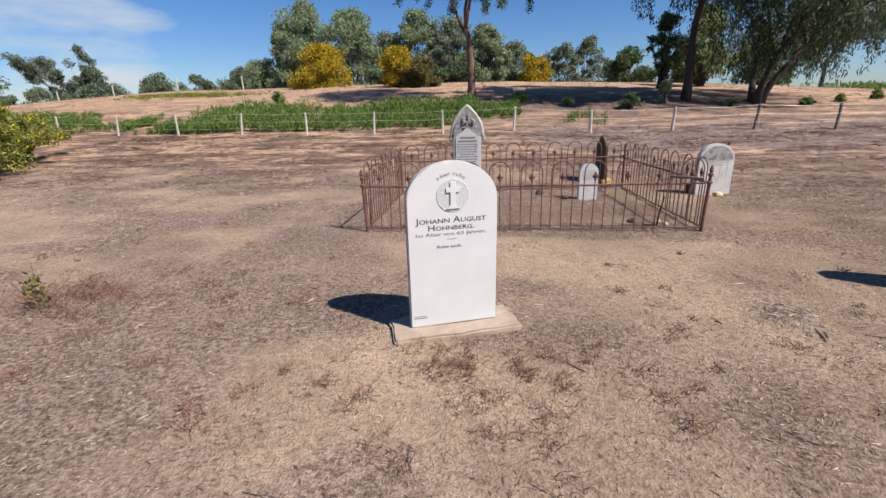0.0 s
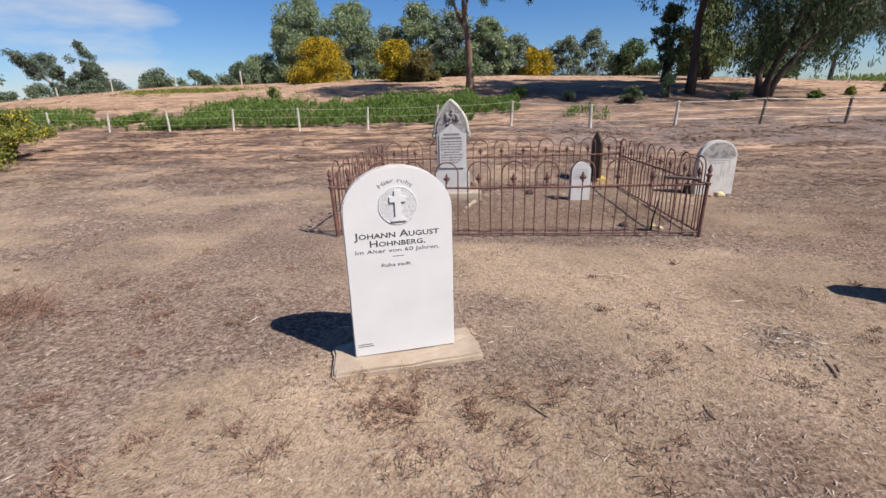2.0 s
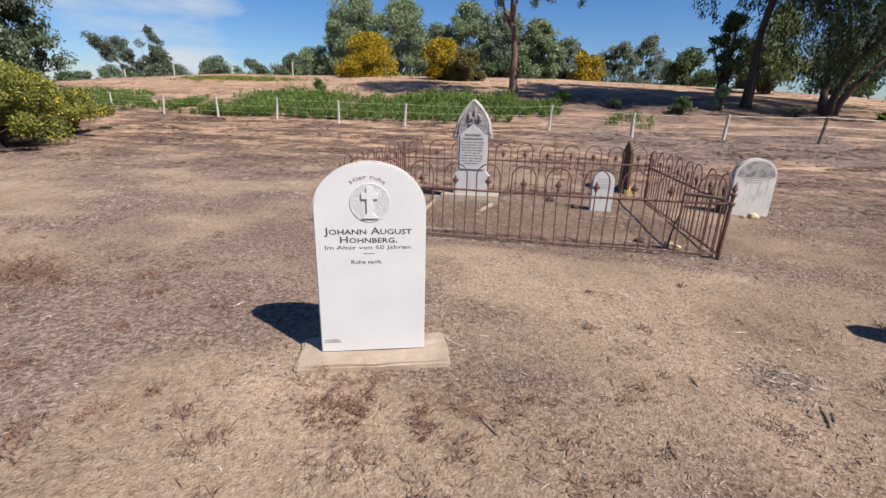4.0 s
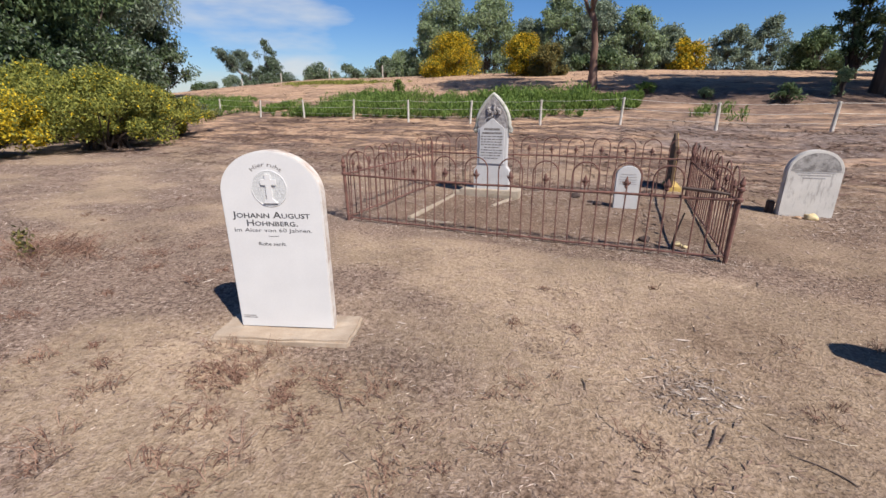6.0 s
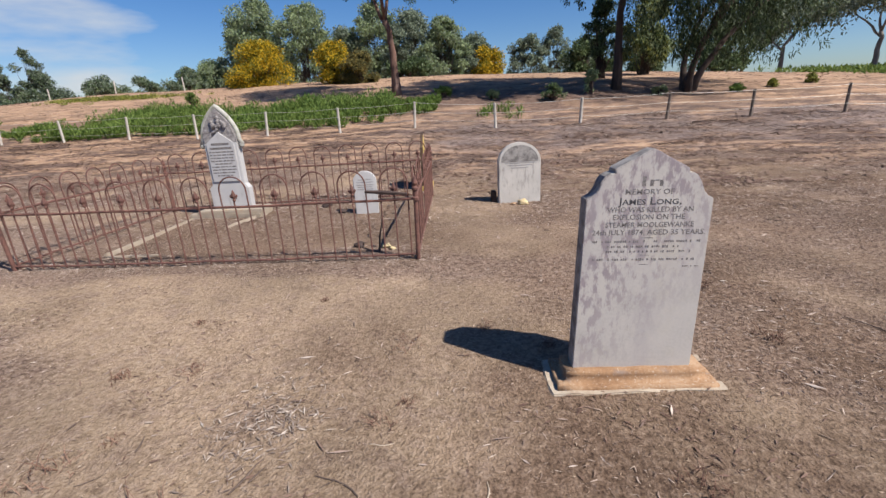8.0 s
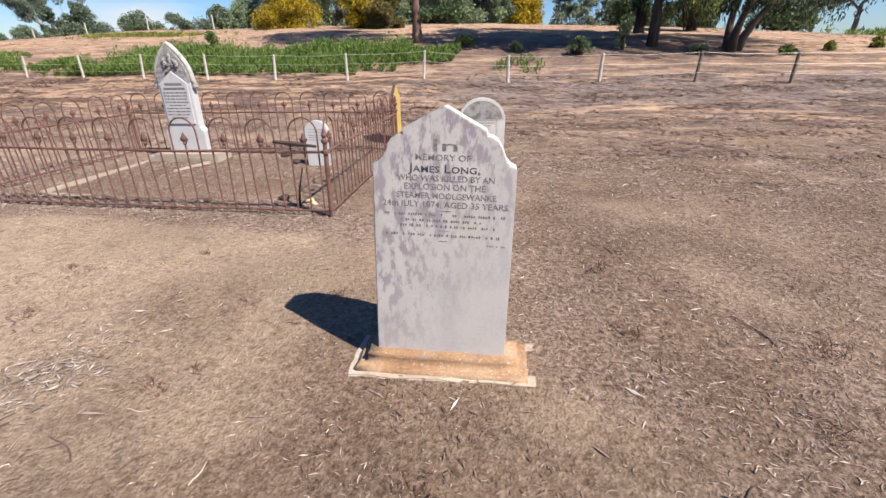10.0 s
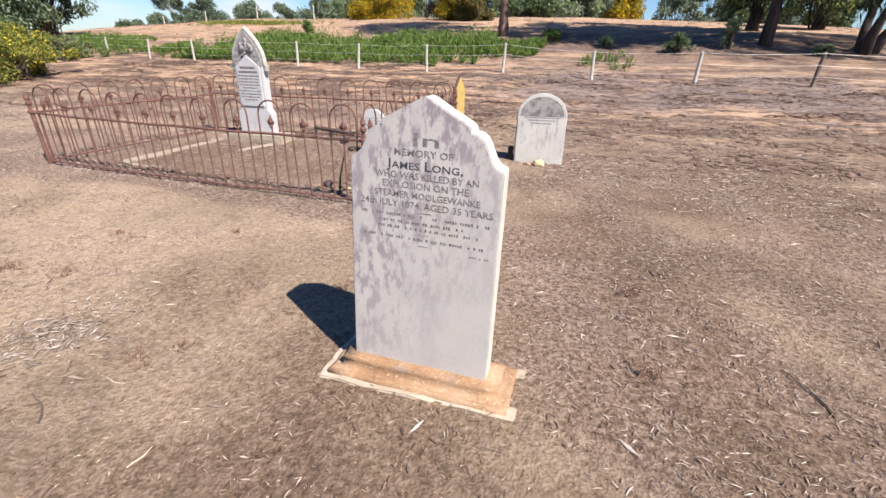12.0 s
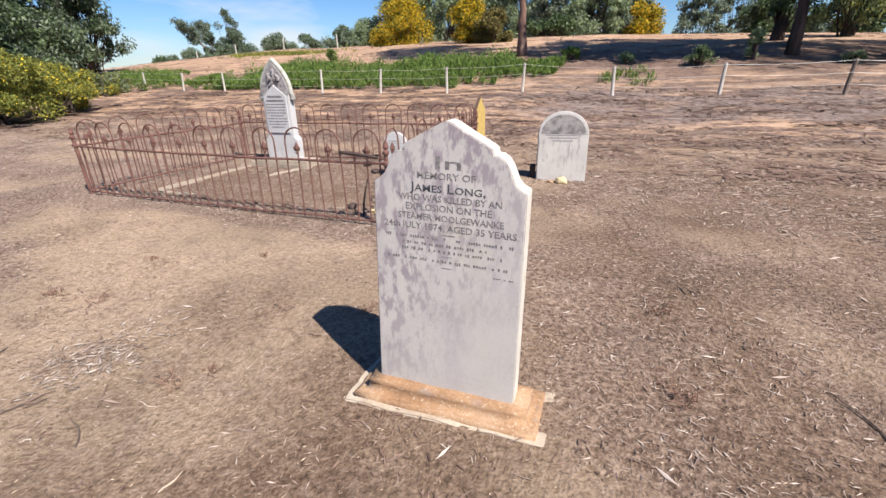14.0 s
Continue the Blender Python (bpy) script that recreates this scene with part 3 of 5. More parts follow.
# headstone with a cross in a roundel
def cross_headstone():
    g = thing("headstone", pose(1.885, 3.945, 0, 0, 0, 19.5), "white arched marble headstone with a carved cross and black lettering", "headstone", "headstones of the graveyard")
    part("base_slab", block(-0.44, 0.45, -0.16, 0.20, -0.05, 0.047, 0.014, 0.012, 3, 5), concrete, g, "cracked sandy concrete base slab")
    g = part("tablet", slab(round_top(0.612, 1.128, 0.255), 0.075, 0.006), white_stone, g, "white marble tablet")
    edge_of(g, worn_rim)
    g.matrix_basis = pose(0, 0, 0.046, 0.5)
    cz = 0.911
    part("roundel", tube([(0, 0.004, cz), (0, -0.003, cz)], 0.104, 40), grey_recess, g, "pecked grey roundel")
    rim = bmesh.new()
    ring = [(0.105 * math.cos(2 * math.pi * i / 40), -0.002, cz + 0.105 * math.sin(2 * math.pi * i / 40)) for i in range(41)]
    add_tube(rim, ring, 0.0025, 6)
    part("roundel_rim", rim, white_stone, g)
    c = [(-0.017, -0.065), (0.017, -0.065), (0.017, 0.022), (0.045, 0.022), (0.045, 0.054), (0.017, 0.054), (0.017, 0.086), (-0.017, 0.086), (-0.017, 0.054), (-0.045, 0.054), (-0.045, 0.022), (-0.017, 0.022)]
    part("cross", slab([(x, z + cz) for x, z in c], 0.012), white_stone, g, "raised white cross").matrix_basis = pose(0, -0.012, 0)
    part("cross_step", slab([(-0.045, cz - 0.085), (0.045, cz - 0.085), (0.022, cz - 0.062), (-0.022, cz - 0.062)], 0.012), white_stone, g).matrix_basis = pose(0, -0.0125, 0)
    text_part("Hier ruht", 0.034, faded, g, -0.01, 0, 1.040, 0.128, False, 0.185)
    text_part("Johann August", 0.056, lead, g, -0.010, 0, 0.733, 0, True, 0.479)
    text_part("Hohnberg.", 0.054, lead, g, -0.012, 0, 0.684, 0, True, 0.315)
    text_part("Im Alter von 60 Jahren.", 0.034, lead, g, -0.012, 0, 0.646, 0, False, 0.48, bold=0.0)
    bar_part(g, lead, -0.045, 0.02, 0, 0.620, 0.003, "rule")
    text_part("Ruhe sanft.", 0.030, lead, g, -0.026, 0, 0.561, 0, False, 0.172, bold=0.0002)
    bar_part(g, faded, -0.285, -0.20, 0, 0.080, 0.006, "maker_mark")
    bar_part(g, faded, -0.285, -0.19, 0, 0.067, 0.006, "maker_mark")
    return g


# headstone with a gabled head and scrolled shoulders
def gabled_headstone():
    g = thing("headstone", pose(6.008, 4.632, 0, 0, 0, 2.5), "weathered grey marble headstone with gabled head on sandstone plinth", "headstone", "headstones of the graveyard")
    part("base_slab", block(-0.425, 0.435, -0.122, 0.20, -0.05, 0.026, 0.006, 0.012, 7, 7), pale_slab, g, "cracked pale concrete slab")
    bm = block(-0.385, 0.395, -0.095, 0.175, 0.0, 0.095, 0.0)
    top = [e for e in bm.edges if e.verts[0].co.z > 0.09 and e.verts[1].co.z > 0.09]
    bmesh.ops.bevel(bm, geom=top, offset=0.05, segments=5, affect="EDGES")
    bmesh.ops.subdivide_edges(bm, edges=[e for e in bm.edges if e.calc_length() > 0.1], cuts=8, use_grid_fill=True)
    for v in bm.verts:
        v.co += noise.noise_vector(v.co * 14) * 0.007
    part("plinth", bm, sandstone, g, "rounded orange sandstone plinth with pale lichen", True)
    half = [(0.297, 0.0), (0.286, 0.862), (0.283, 0.871), (0.262, 0.882), (0.243, 0.901), (0.231, 0.926), (0.222, 0.951), (0.206, 0.973), (0.183, 0.987), (0.166, 0.990), (0.163, 1.006), (0.150, 1.014), (0.075, 1.054), (0.02, 1.084), (0.0, 1.092)]
    out = half + [(-x, z) for x, z in half[-2::-1]]
    out = [(x * 0.985 - 0.005 + 0.004 * noise.noise((x * 30, z * 30, 3)), z + (0.004 * noise.noise((x * 30, z * 30, 8)) if z > 0.1 else 0)) for x, z in out]
    g = part("tablet", slab(out, 0.092, 0.004), marble, g, "mottled grey marble tablet")
    # left side is darkened for grime and for shade put into its colour
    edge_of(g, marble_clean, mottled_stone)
    g.matrix_basis = pose(0, 0, 0.083, -1.0, 1.4, 0)
    y = 0
    text_part("In", 0.062, worn_letter, g, 0.0, y, 0.930, 0, False, 0.092)
    text_part("MEMORY OF", 0.034, worn_letter, g, -0.008, y, 0.893, 0, False, 0.215)
    text_part("James Long,", 0.048, lead, g, 0.0, y, 0.846, 0, True, 0.281, bold=0.0002)
    text_part("WHO WAS KILLED BY AN", 0.034, worn_letter, g, 0.004, y, 0.812, 0, False, 0.385)
    text_part("EXPLOSION ON THE", 0.035, worn_letter, g, 0.0, y, 0.777, 0, False, 0.322)
    text_part("STEAMER MOOLGEWANKE", 0.034, worn_letter, g, 0.007, y, 0.741, 0, False, 0.398)
    text_part("24th JULY 1874, AGED 35 YEARS.", 0.035, worn_letter, g, 0.006, y, 0.705, 0, False, 0.511)
    bar_part(g, worn_letter, -0.02, 0.03, y, 0.690, 0.003, "rule")
    bar_part(g, worn_letter, -0.02, 0.02, y, 0.606, 0.002, "rule")
    bar_part(g, worn_letter, -0.02, 0.02, y, 0.560, 0.002, "rule")
    rnd = random.Random(4)
    for z, x, end in ((0.673, -0.245, 0.25), (0.648, -0.185, 0.175), (0.624, -0.18, 0.21), (0.585, -0.24, 0.235), (0.550, 0.18, 0.255)):
        line = bmesh.new()
        while x < end:
            for q in range(rnd.choice((2, 3, 4, 5, 6))):
                k = rnd.uniform(0.004, 0.008)
                if x + k < end and rnd.random() < 0.8:
                    cap = 0.012 if end - x > 0.08 or z > 0.56 else 0.006
                    bmesh.ops.create_cube(line, size=1, matrix=Matrix.LocRotScale((x + k / 2, y, z + rnd.uniform(-0.001, 0.001)), None, (k, 0.0016, cap * rnd.uniform(0.6, 1.0))))
                x += k + 0.0035
            x += 0.010
        part("inscription", line, worn_letter, g)
    return g


# tall gothic headstone with carved head
def gothic_headstone():
    g = thing("headstone", pose(1.755, 8.52, ground_z(1.75, 8.5), 0, 0, 4), "tall pointed gothic headstone with carved foliage and lettered panel", "headstone", "headstones of the graveyard")
    part("base_step", block(-0.46, 0.46, -0.12, 0.26, -0.05, 0.11, 0.012, 0.005, 5, 3), kerb_stone, g, "pale stone step")

    def ogive(w, z0, z1, ztop, n=10):
        hw = w / 2
        right = [(hw * (1 - (i / n) ** 1.9), z1 + (ztop - z1) * (i / n) ** 0.92) for i in range(n + 1)]
        return [(-hw, z0), (hw, z0)] + right + [(-x, z) for x, z in right[-2::-1]]

    part("tablet", slab([(-0.275, 0.10), (0.275, 0.10), (0.275, 0.40), (0.228, 0.46), (0.228, 1.03), (-0.228, 1.03), (-0.228, 0.46), (-0.275, 0.40)], 0.13, 0.008), old_stone_light, g)
    part("carved_head", slab(ogive(0.45, 1.02, 1.06, 1.47), 0.12, 0.006), carved, g, "dark weathered carved foliage head")
    hood = bmesh.new()
    pts = [(x, 0.05, z) for x, z in ogive(0.49, 1.02, 1.06, 1.50, 14)[2:]]
    pts = [(0.282, 0.05, 0.99)] + pts + [(-0.282, 0.05, 0.99)]
    add_tube(hood, pts, 0.033, 8)
    part("hood_mould", hood, moss_stone, g, "lichened stone hood moulding", True)
    for s in (-1, 1):
        part("label_stop", lathe([(0.01, 0.95), (0.034, 0.97), (0.038, 1.0), (0.015, 1.025)], 8, (s * 0.268, 0.05, 0)), moss_stone, g)
    rnd = random.Random(11)
    for i in range(26):
        a, r = rnd.uniform(0, 6.28), rnd.uniform(0, 0.10)
        bm = bmesh.new()
        bmesh.ops.create_icosphere(bm, subdivisions=1, radius=rnd.uniform(0.018, 0.034), matrix=pose(r * math.cos(a), -0.006, 1.24 + 1.3 * r * math.sin(a)))
        part("carved_leaf", bm, carved, g)
    part("panel", slab([(-0.19, 0.50), (0.19, 0.50), (0.19, 1.02), (0.0, 1.17), (-0.19, 1.02)], 0.02, 0.004), old_stone_light, g, "pale lettered panel").matrix_basis = pose(0, -0.016, 0)
    y = -0.018
    bar_part(g, faded, -0.12, 0.12, y, 1.01, 0.028)
    bar_part(g, faded, -0.15, 0.15, y, 0.955, 0.026)
    for i in range(9):
        z, w = 0.905 - i * 0.04, 0.165 - 0.05 * (i in (4, 8))
        x = -w
        while x < w - 0.02:
            k = rnd.uniform(0.02, 0.07)
            bar_part(g, faded, x, min(x + k, w), y, z, 0.014)
            x += k + 0.012
    return g


def grave_kerb():
    g = thing("grave_kerb", pose(0, 0, 0), "sunken whitewashed stone kerb round a grave plot", "grave kerb")
    gz = ground_z(1.6, 7.8)

    def length(a, b, w, h, seed):
        d = Vector((b[0] - a[0], b[1] - a[1], 0))
        m = Matrix.Translation((a[0], a[1], gz)) @ pose(0, 0, 0, 0, 0, math.degrees(math.atan2(d.y, d.x)))
        part("kerb_rail", block(0, d.length, -w / 2, w / 2, -0.06, h, 0.012, 0.006, seed, 6), kerb_stone, g, at=m)

    length((1.24, 6.80), (1.22, 8.38), 0.05, 0.03, 1)
    length((2.0, 7.85), (2.12, 8.42), 0.05, 0.03, 2)
    length((1.18, 8.42), (2.2, 8.46), 0.10, 0.08, 3)
    length((1.26, 6.80), (1.85, 6.83), 0.05, 0.006, 4)
    return g


def small_headstone():
    g = thing("headstone", pose(3.715, 8.45, ground_z(3.7, 8.4), 0, 0, 8), "small pale arched headstone with worn lettering inside the railing", "headstone", "headstones of the graveyard")
    part("tablet", slab(round_top(0.31, 0.60, 0.14), 0.07, 0.008), old_stone_light, g).matrix_basis = pose(0, 0, -0.02)
    for z, w in ((0.47, 0.09), (0.435, 0.11), (0.40, 0.12), (0.37, 0.10), (0.34, 0.11)):
        bar_part(g, ghost_letter, -w, w, -0.002, z, 0.010)
    return g


def side_headstone():
    g = thing("headstone", pose(5.825, 8.86, ground_z(5.8, 8.9), 0, 0, 8), "grey streaked arched headstone standing outside the railing", "headstone", "headstones of the graveyard")
    part("tablet", slab(round_top(0.60, 0.86, 0.27), 0.10, 0.012), old_stone, g).matrix_basis = pose(0, 0, -0.03)
    part("lunette", slab([(0.262 * math.cos(math.pi * i / 20), 0.60 + 0.225 * math.sin(math.pi * i / 20)) for i in range(21)], 0.012), mottled_stone, g, "dark mottled carved lunette").matrix_basis = pose(0, -0.003, -0.03)
    for z, w in ((0.555, 0.21), (0.525, 0.17), (0.49, 0.12)):
        bar_part(g, ghost_letter, -w, w, -0.002, z, 0.012)
    return g


cross_headstone()
gabled_headstone()
gothic_headstone()
grave_kerb()
small_headstone()
side_headstone()


def rock(x, y, s, mat, label, seed, category="stone", name="stone"):
    bm = bmesh.new()
    bmesh.ops.create_icosphere(bm, subdivisions=3, radius=1)
    for v in bm.verts:
        v.co = v.co * (1 + 0.35 * noise.noise(v.co * 1.3 + Vector((seed, 0, 0)))) + noise.noise_vector(v.co * 4) * 0.08
        v.co = Vector((v.co.x * s[0], v.co.y * s[1], v.co.z * s[2]))
    ob = new(name, mesh_of(name, bm, mat, True))
    ob.matrix_basis = pose(x, y, ground_z(x, y) + s[2] * 0.55)
    return tagged(ob, label, category)


rock(5.86, 8.73, (0.075, 0.05, 0.05), straw_stone, "straw-coloured stone at a headstone's foot", 3)
rock(5.73, 8.74, (0.05, 0.04, 0.018), sandstone, "small orange stone at a headstone's foot", 5)


def footing():
    g = thing("footstone", pose(5.46, 8.93, ground_z(5.46, 8.9), 0, 0, 8), "dark stone stub beside a headstone", "footstone")
    part("stub", block(-0.035, 0.035, -0.05, 0.06, -0.03, 0.16, 0.012, 0.005, 2, 2), dark_iron, g)


footing()


# gabled timber headboard, standing nearly edge-on to the yard; shade coloured in as brown
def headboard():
    g = thing("headboard", pose(4.33, 10.2, ground_z(4.3, 10.2), 0, 0, 94), "gabled yellow timber grave board, its shaded side coloured dark brown", "headboard")
    part("board", slab([(-0.30, -0.03), (0.30, -0.03), (0.30, 0.70), (0.0, 0.90), (-0.30, 0.70)], 0.045, 0.006), shaded_board_brown, g, "timber board in the dark brown of its shaded side")
    # yellow plate gives the sunward side its lit colour
    part("sunlit_face", slab([(-0.29, 0.08), (0.29, 0.08), (0.29, 0.69), (0.0, 0.885), (-0.29, 0.69)], 0.006, 0.002), yellow_paint, g, "yellow face on the board's sunlit side").matrix_basis = pose(0, -0.0065, 0)
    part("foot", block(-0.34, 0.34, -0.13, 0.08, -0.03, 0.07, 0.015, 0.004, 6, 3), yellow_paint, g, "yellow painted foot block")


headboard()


# wrought iron grave railing
def railing():
    g = thing("grave_railing", pose(0, 0, 0), "rusty wrought iron hooped railing round a grave plot", "railing")
    FL, FR, BR, BL = (0.585, 6.43), (4.665, 6.56), (4.52, 9.42), (0.56, 8.95)
    hoops = {}

    def finial_post(x, y, lean):
        z = ground_z(x, y)
        bm = lathe([(0.020, 0), (0.020, 0.60), (0.034, 0.605), (0.034, 0.63), (0.018, 0.64), (0.018, 0.69), (0.030, 0.70), (0.030, 0.72), (0.014, 0.735), (0.026, 0.76), (0.020, 0.785), (0.003, 0.825)], 10)
        part("post", bm, rust, g, "corner post with turned finial", at=pose(x, y, z - 0.03, lean[0], lean[1]))

    def panel(a, b, n, seed, sag=0.0):
        a, b = Vector((*a, 0)), Vector((*b, 0))
        d = b - a
        ang = math.degrees(math.atan2(d.y, d.x))
        z = min(ground_z(*a.xy), ground_z(*b.xy))
        base = Matrix.Translation((a.x, a.y, z)) @ pose(0, 0, 0, 0, 0, ang)
        L, rnd = d.length, random.Random(seed)

        def dip(t):
            return -sag * math.sin(math.pi * t)

        for h, r in ((0.055, 0.011), (0.585, 0.013)):
            pts = [(L * i / 12, 0.004 * math.sin(i * 1.3 + seed), h + dip(i / 12) + 0.004 * math.sin(i * 2.1 + seed)) for i in range(13)]
            part("rail", tube(pts, r, 6), rust, g, at=base)
        p = L / n
        for i in range(n):
            c = (i + 0.5) * p
            hw = p * 0.34
            s = dip((i + 0.5) / n)
            key = (round(p, 4), i % 3)
            if key not in hoops:
                k = (i % 3 - 1) * 0.004
                arc = [(hw * math.cos(math.pi * j / 12), 0, 0.745 + k + hw * math.sin(math.pi * j / 12)) for j in range(13)]
                hb = tube([(hw + k, 0, 0.03)] + arc + [(-hw + k, 0, 0.03)], 0.0075, 5)
                sp = tube([(0, 0, 0.03), (k * 2, 0, 0.66)], 0.0075, 5)
                hd = bmesh.new()
                add_tube(hd, [(0, 0, 0.635), (0, 0, 0.65), (0, 0, 0.665), (0, 0, 0.69), (0, 0, 0.715), (0, 0, 0.75)], [0.007, 0.018, 0.012, 0.024, 0.017, 0.002], 6)
                for q in (-1, 1):
                    add_tube(hd, [(0, 0, 0.665), (q * 0.022, 0, 0.672), (q * 0.033, 0, 0.692), (q * 0.028, 0, 0.705)], [0.008, 0.008, 0.007, 0.003], 5)
                hoops[key] = (mesh_of("hoop", hb, rust), mesh_of("picket", sp, rust), mesh_of("spearhead", hd, rust))
            m = base @ pose(c, 0, s, rnd.uniform(-1.2, 1.2), rnd.uniform(-0.8, 0.8))
            ho, pi, he = hoops[key]
            for nm, me in (("hoop", ho), ("picket", pi)):
                o = new(nm, me)
                o.parent, o.matrix_basis = g, m
            pk = o
            o = new("spearhead", he)
            o.parent, o.matrix_basis = pk, Matrix()

    panel(FL, FR, 11, 1, 0.01)
    panel(BL, BR, 11, 2)
    panel(FL, BL, 7, 3)
    panel(FR, BR, 8, 4)
    for (x, y), lean in ((FL, (0, -2)), (FR, (0, 1)), (BR, (0, 0)), (BL, (0, -1))):
        finial_post(x, y, lean)
    gx = ground_z(4.3, 6.7)
    part("stake", tube([(4.235, 6.80, gx - 0.03), (4.25, 6.81, gx + 0.16), (4.30, 6.83, gx + 0.37)], [0.012, 0.010, 0.007], 6), dark_iron, g, "dark iron stake leaning inside the corner")
    part("broken_bar", tube([(4.60, 6.545, 0.655), (4.42, 6.535, 0.675), (4.22, 6.53, 0.69)], [0.012, 0.02, 0.015], 6), dark_iron, g, "broken iron bar hanging at the corner")
    return g


railing()


# wire fence along the foot of the bank
def wire_fence():
    g = thing("wire_fence", pose(0, 0, 0), "sagging wire fence on short grey posts below the bank", "fence")
    spots = [(-27.6, 20.9), (-24.2, 20.7), (-20.9, 20.4), (-17.6, 20.1), (-14.4, 19.8), (-11.3, 19.5), (-8.17, 19.1), (-5.25, 18.85), (-2.42, 18.65), (0.30, 18.65), (3.02, 18.67), (5.86, 18.6), (8.73, 18.5), (11.6, 18.6), (14.2, 18.45), (17.05, 18.4), (20.0, 18.4), (23.0, 18.5)]
    rnd = random.Random(8)
    tops = []
    for i, (x, y) in enumerate(spots):
        z = ground_z(x, y)
        lean = (rnd.uniform(-3, 3), rnd.uniform(-3, 5))
        h = 0.86 + rnd.uniform(-0.03, 0.04)
        bm = bmesh.new()
        r = 0.045 if i < 11 else 0.052
        add_tube(bm, [(0, 0, -0.15), (0, 0, 0.3), (0.004, 0, h - 0.015), (0.004, 0, h)], [r, r, r * 0.92, r * 0.8], 8)
        m = pose(x, y, z, *lean)
        part("post", bm, post_grey if i < 13 else post_dark, g, at=m)
        tops.append([m @ Vector((0, -r - 0.004, h * f)) for f in (0.95, 0.62, 0.30)])
    for a, b in zip(tops, tops[1:]):
        for k, (p, q) in enumerate(zip(a, b)):
            pts = [p.lerp(q, t / 6) - Vector((0, 0, 0.035 * math.sin(math.pi * t / 6))) for t in range(7)]
            part("wire", tube(pts, 0.0042 if k < 2 else 0.0034, 4), wire_mat, g)


wire_fence()


# plants
def leaf_cloud(name, mat, centres, spread, count, size, seed, parent=None, droop=0.3, flat=1.0, narrow=0.4):
    """Leaves scattered round the centres, each one small folded blade."""
    rng = np.random.default_rng(seed)
    c = np.asarray(centres, float)
    idx = rng.integers(0, len(c), count)
    sp = np.asarray(spread, float)
    sp = np.broadcast_to(sp, (len(c),))[idx]
    d = rng.normal(size=(count, 3))
    d *= (rng.random((count, 1)) ** 0.45) / np.linalg.norm(d, axis=1, keepdims=True)
    pos = c[idx] + d * sp[:, None] * np.array((1, 1, flat))
    ax = rng.normal(size=(count, 3))
    ax[:, 2] -= droop * 2.2
    ax /= np.linalg.norm(ax, axis=1, keepdims=True)
    si = np.cross(ax, rng.normal(size=(count, 3)))
    si /= np.linalg.norm(si, axis=1, keepdims=True)
    s = size * rng.uniform(0.6, 1.4, (count, 1))
    v = np.empty((count, 4, 3))
    v[:, 0], v[:, 2] = pos, pos + ax * s
    mid = pos + ax * s * 0.45
    v[:, 1], v[:, 3] = mid + si * s * narrow * 0.5, mid - si * s * narrow * 0.5
    me = bpy.data.meshes.new(name)
    me.from_pydata(v.reshape(-1, 3).tolist(), [], np.arange(count * 4).reshape(-1, 4).tolist())
    me.materials.append(mat)
    ob = new(name, me)
    ob.parent = parent
    return ob


def limb(bm, rnd, p, d, length, r, level, tips, up=0.12, wander=0.25, sides=7, splits=3, lens=0.62):
    pts, rad = [p.copy()], [r]
    n = 5
    for i in range(n):
        d = (d + Vector((rnd.gauss(0, wander), rnd.gauss(0, wander), rnd.gauss(0, wander) * 0.6 + up)) * 0.6).normalized()
        p = p + d * length / n
        pts.append(p.copy())
        rad.append(r * (1 - 0.55 * (i + 1) / n))
    add_tube(bm, pts, rad, max(4, sides))
    if level == 0:
        tips.append(p.copy())
        return
    for k in range(splits):
        j = n if k == 0 else rnd.randint(2, n)
        a = rnd.uniform(0, 6.28)
        nd = (d + Vector((math.cos(a), math.sin(a), rnd.uniform(-0.1, 0.4))) * rnd.uniform(0.5, 0.95)).normalized()
        limb(bm, rnd, pts[j].copy(), nd, length * lens * rnd.uniform(0.75, 1.15), rad[j] * 0.75, level - 1, tips, up, wander, sides - 1, splits, lens)
    if level == 1:
        tips.append(p.copy())


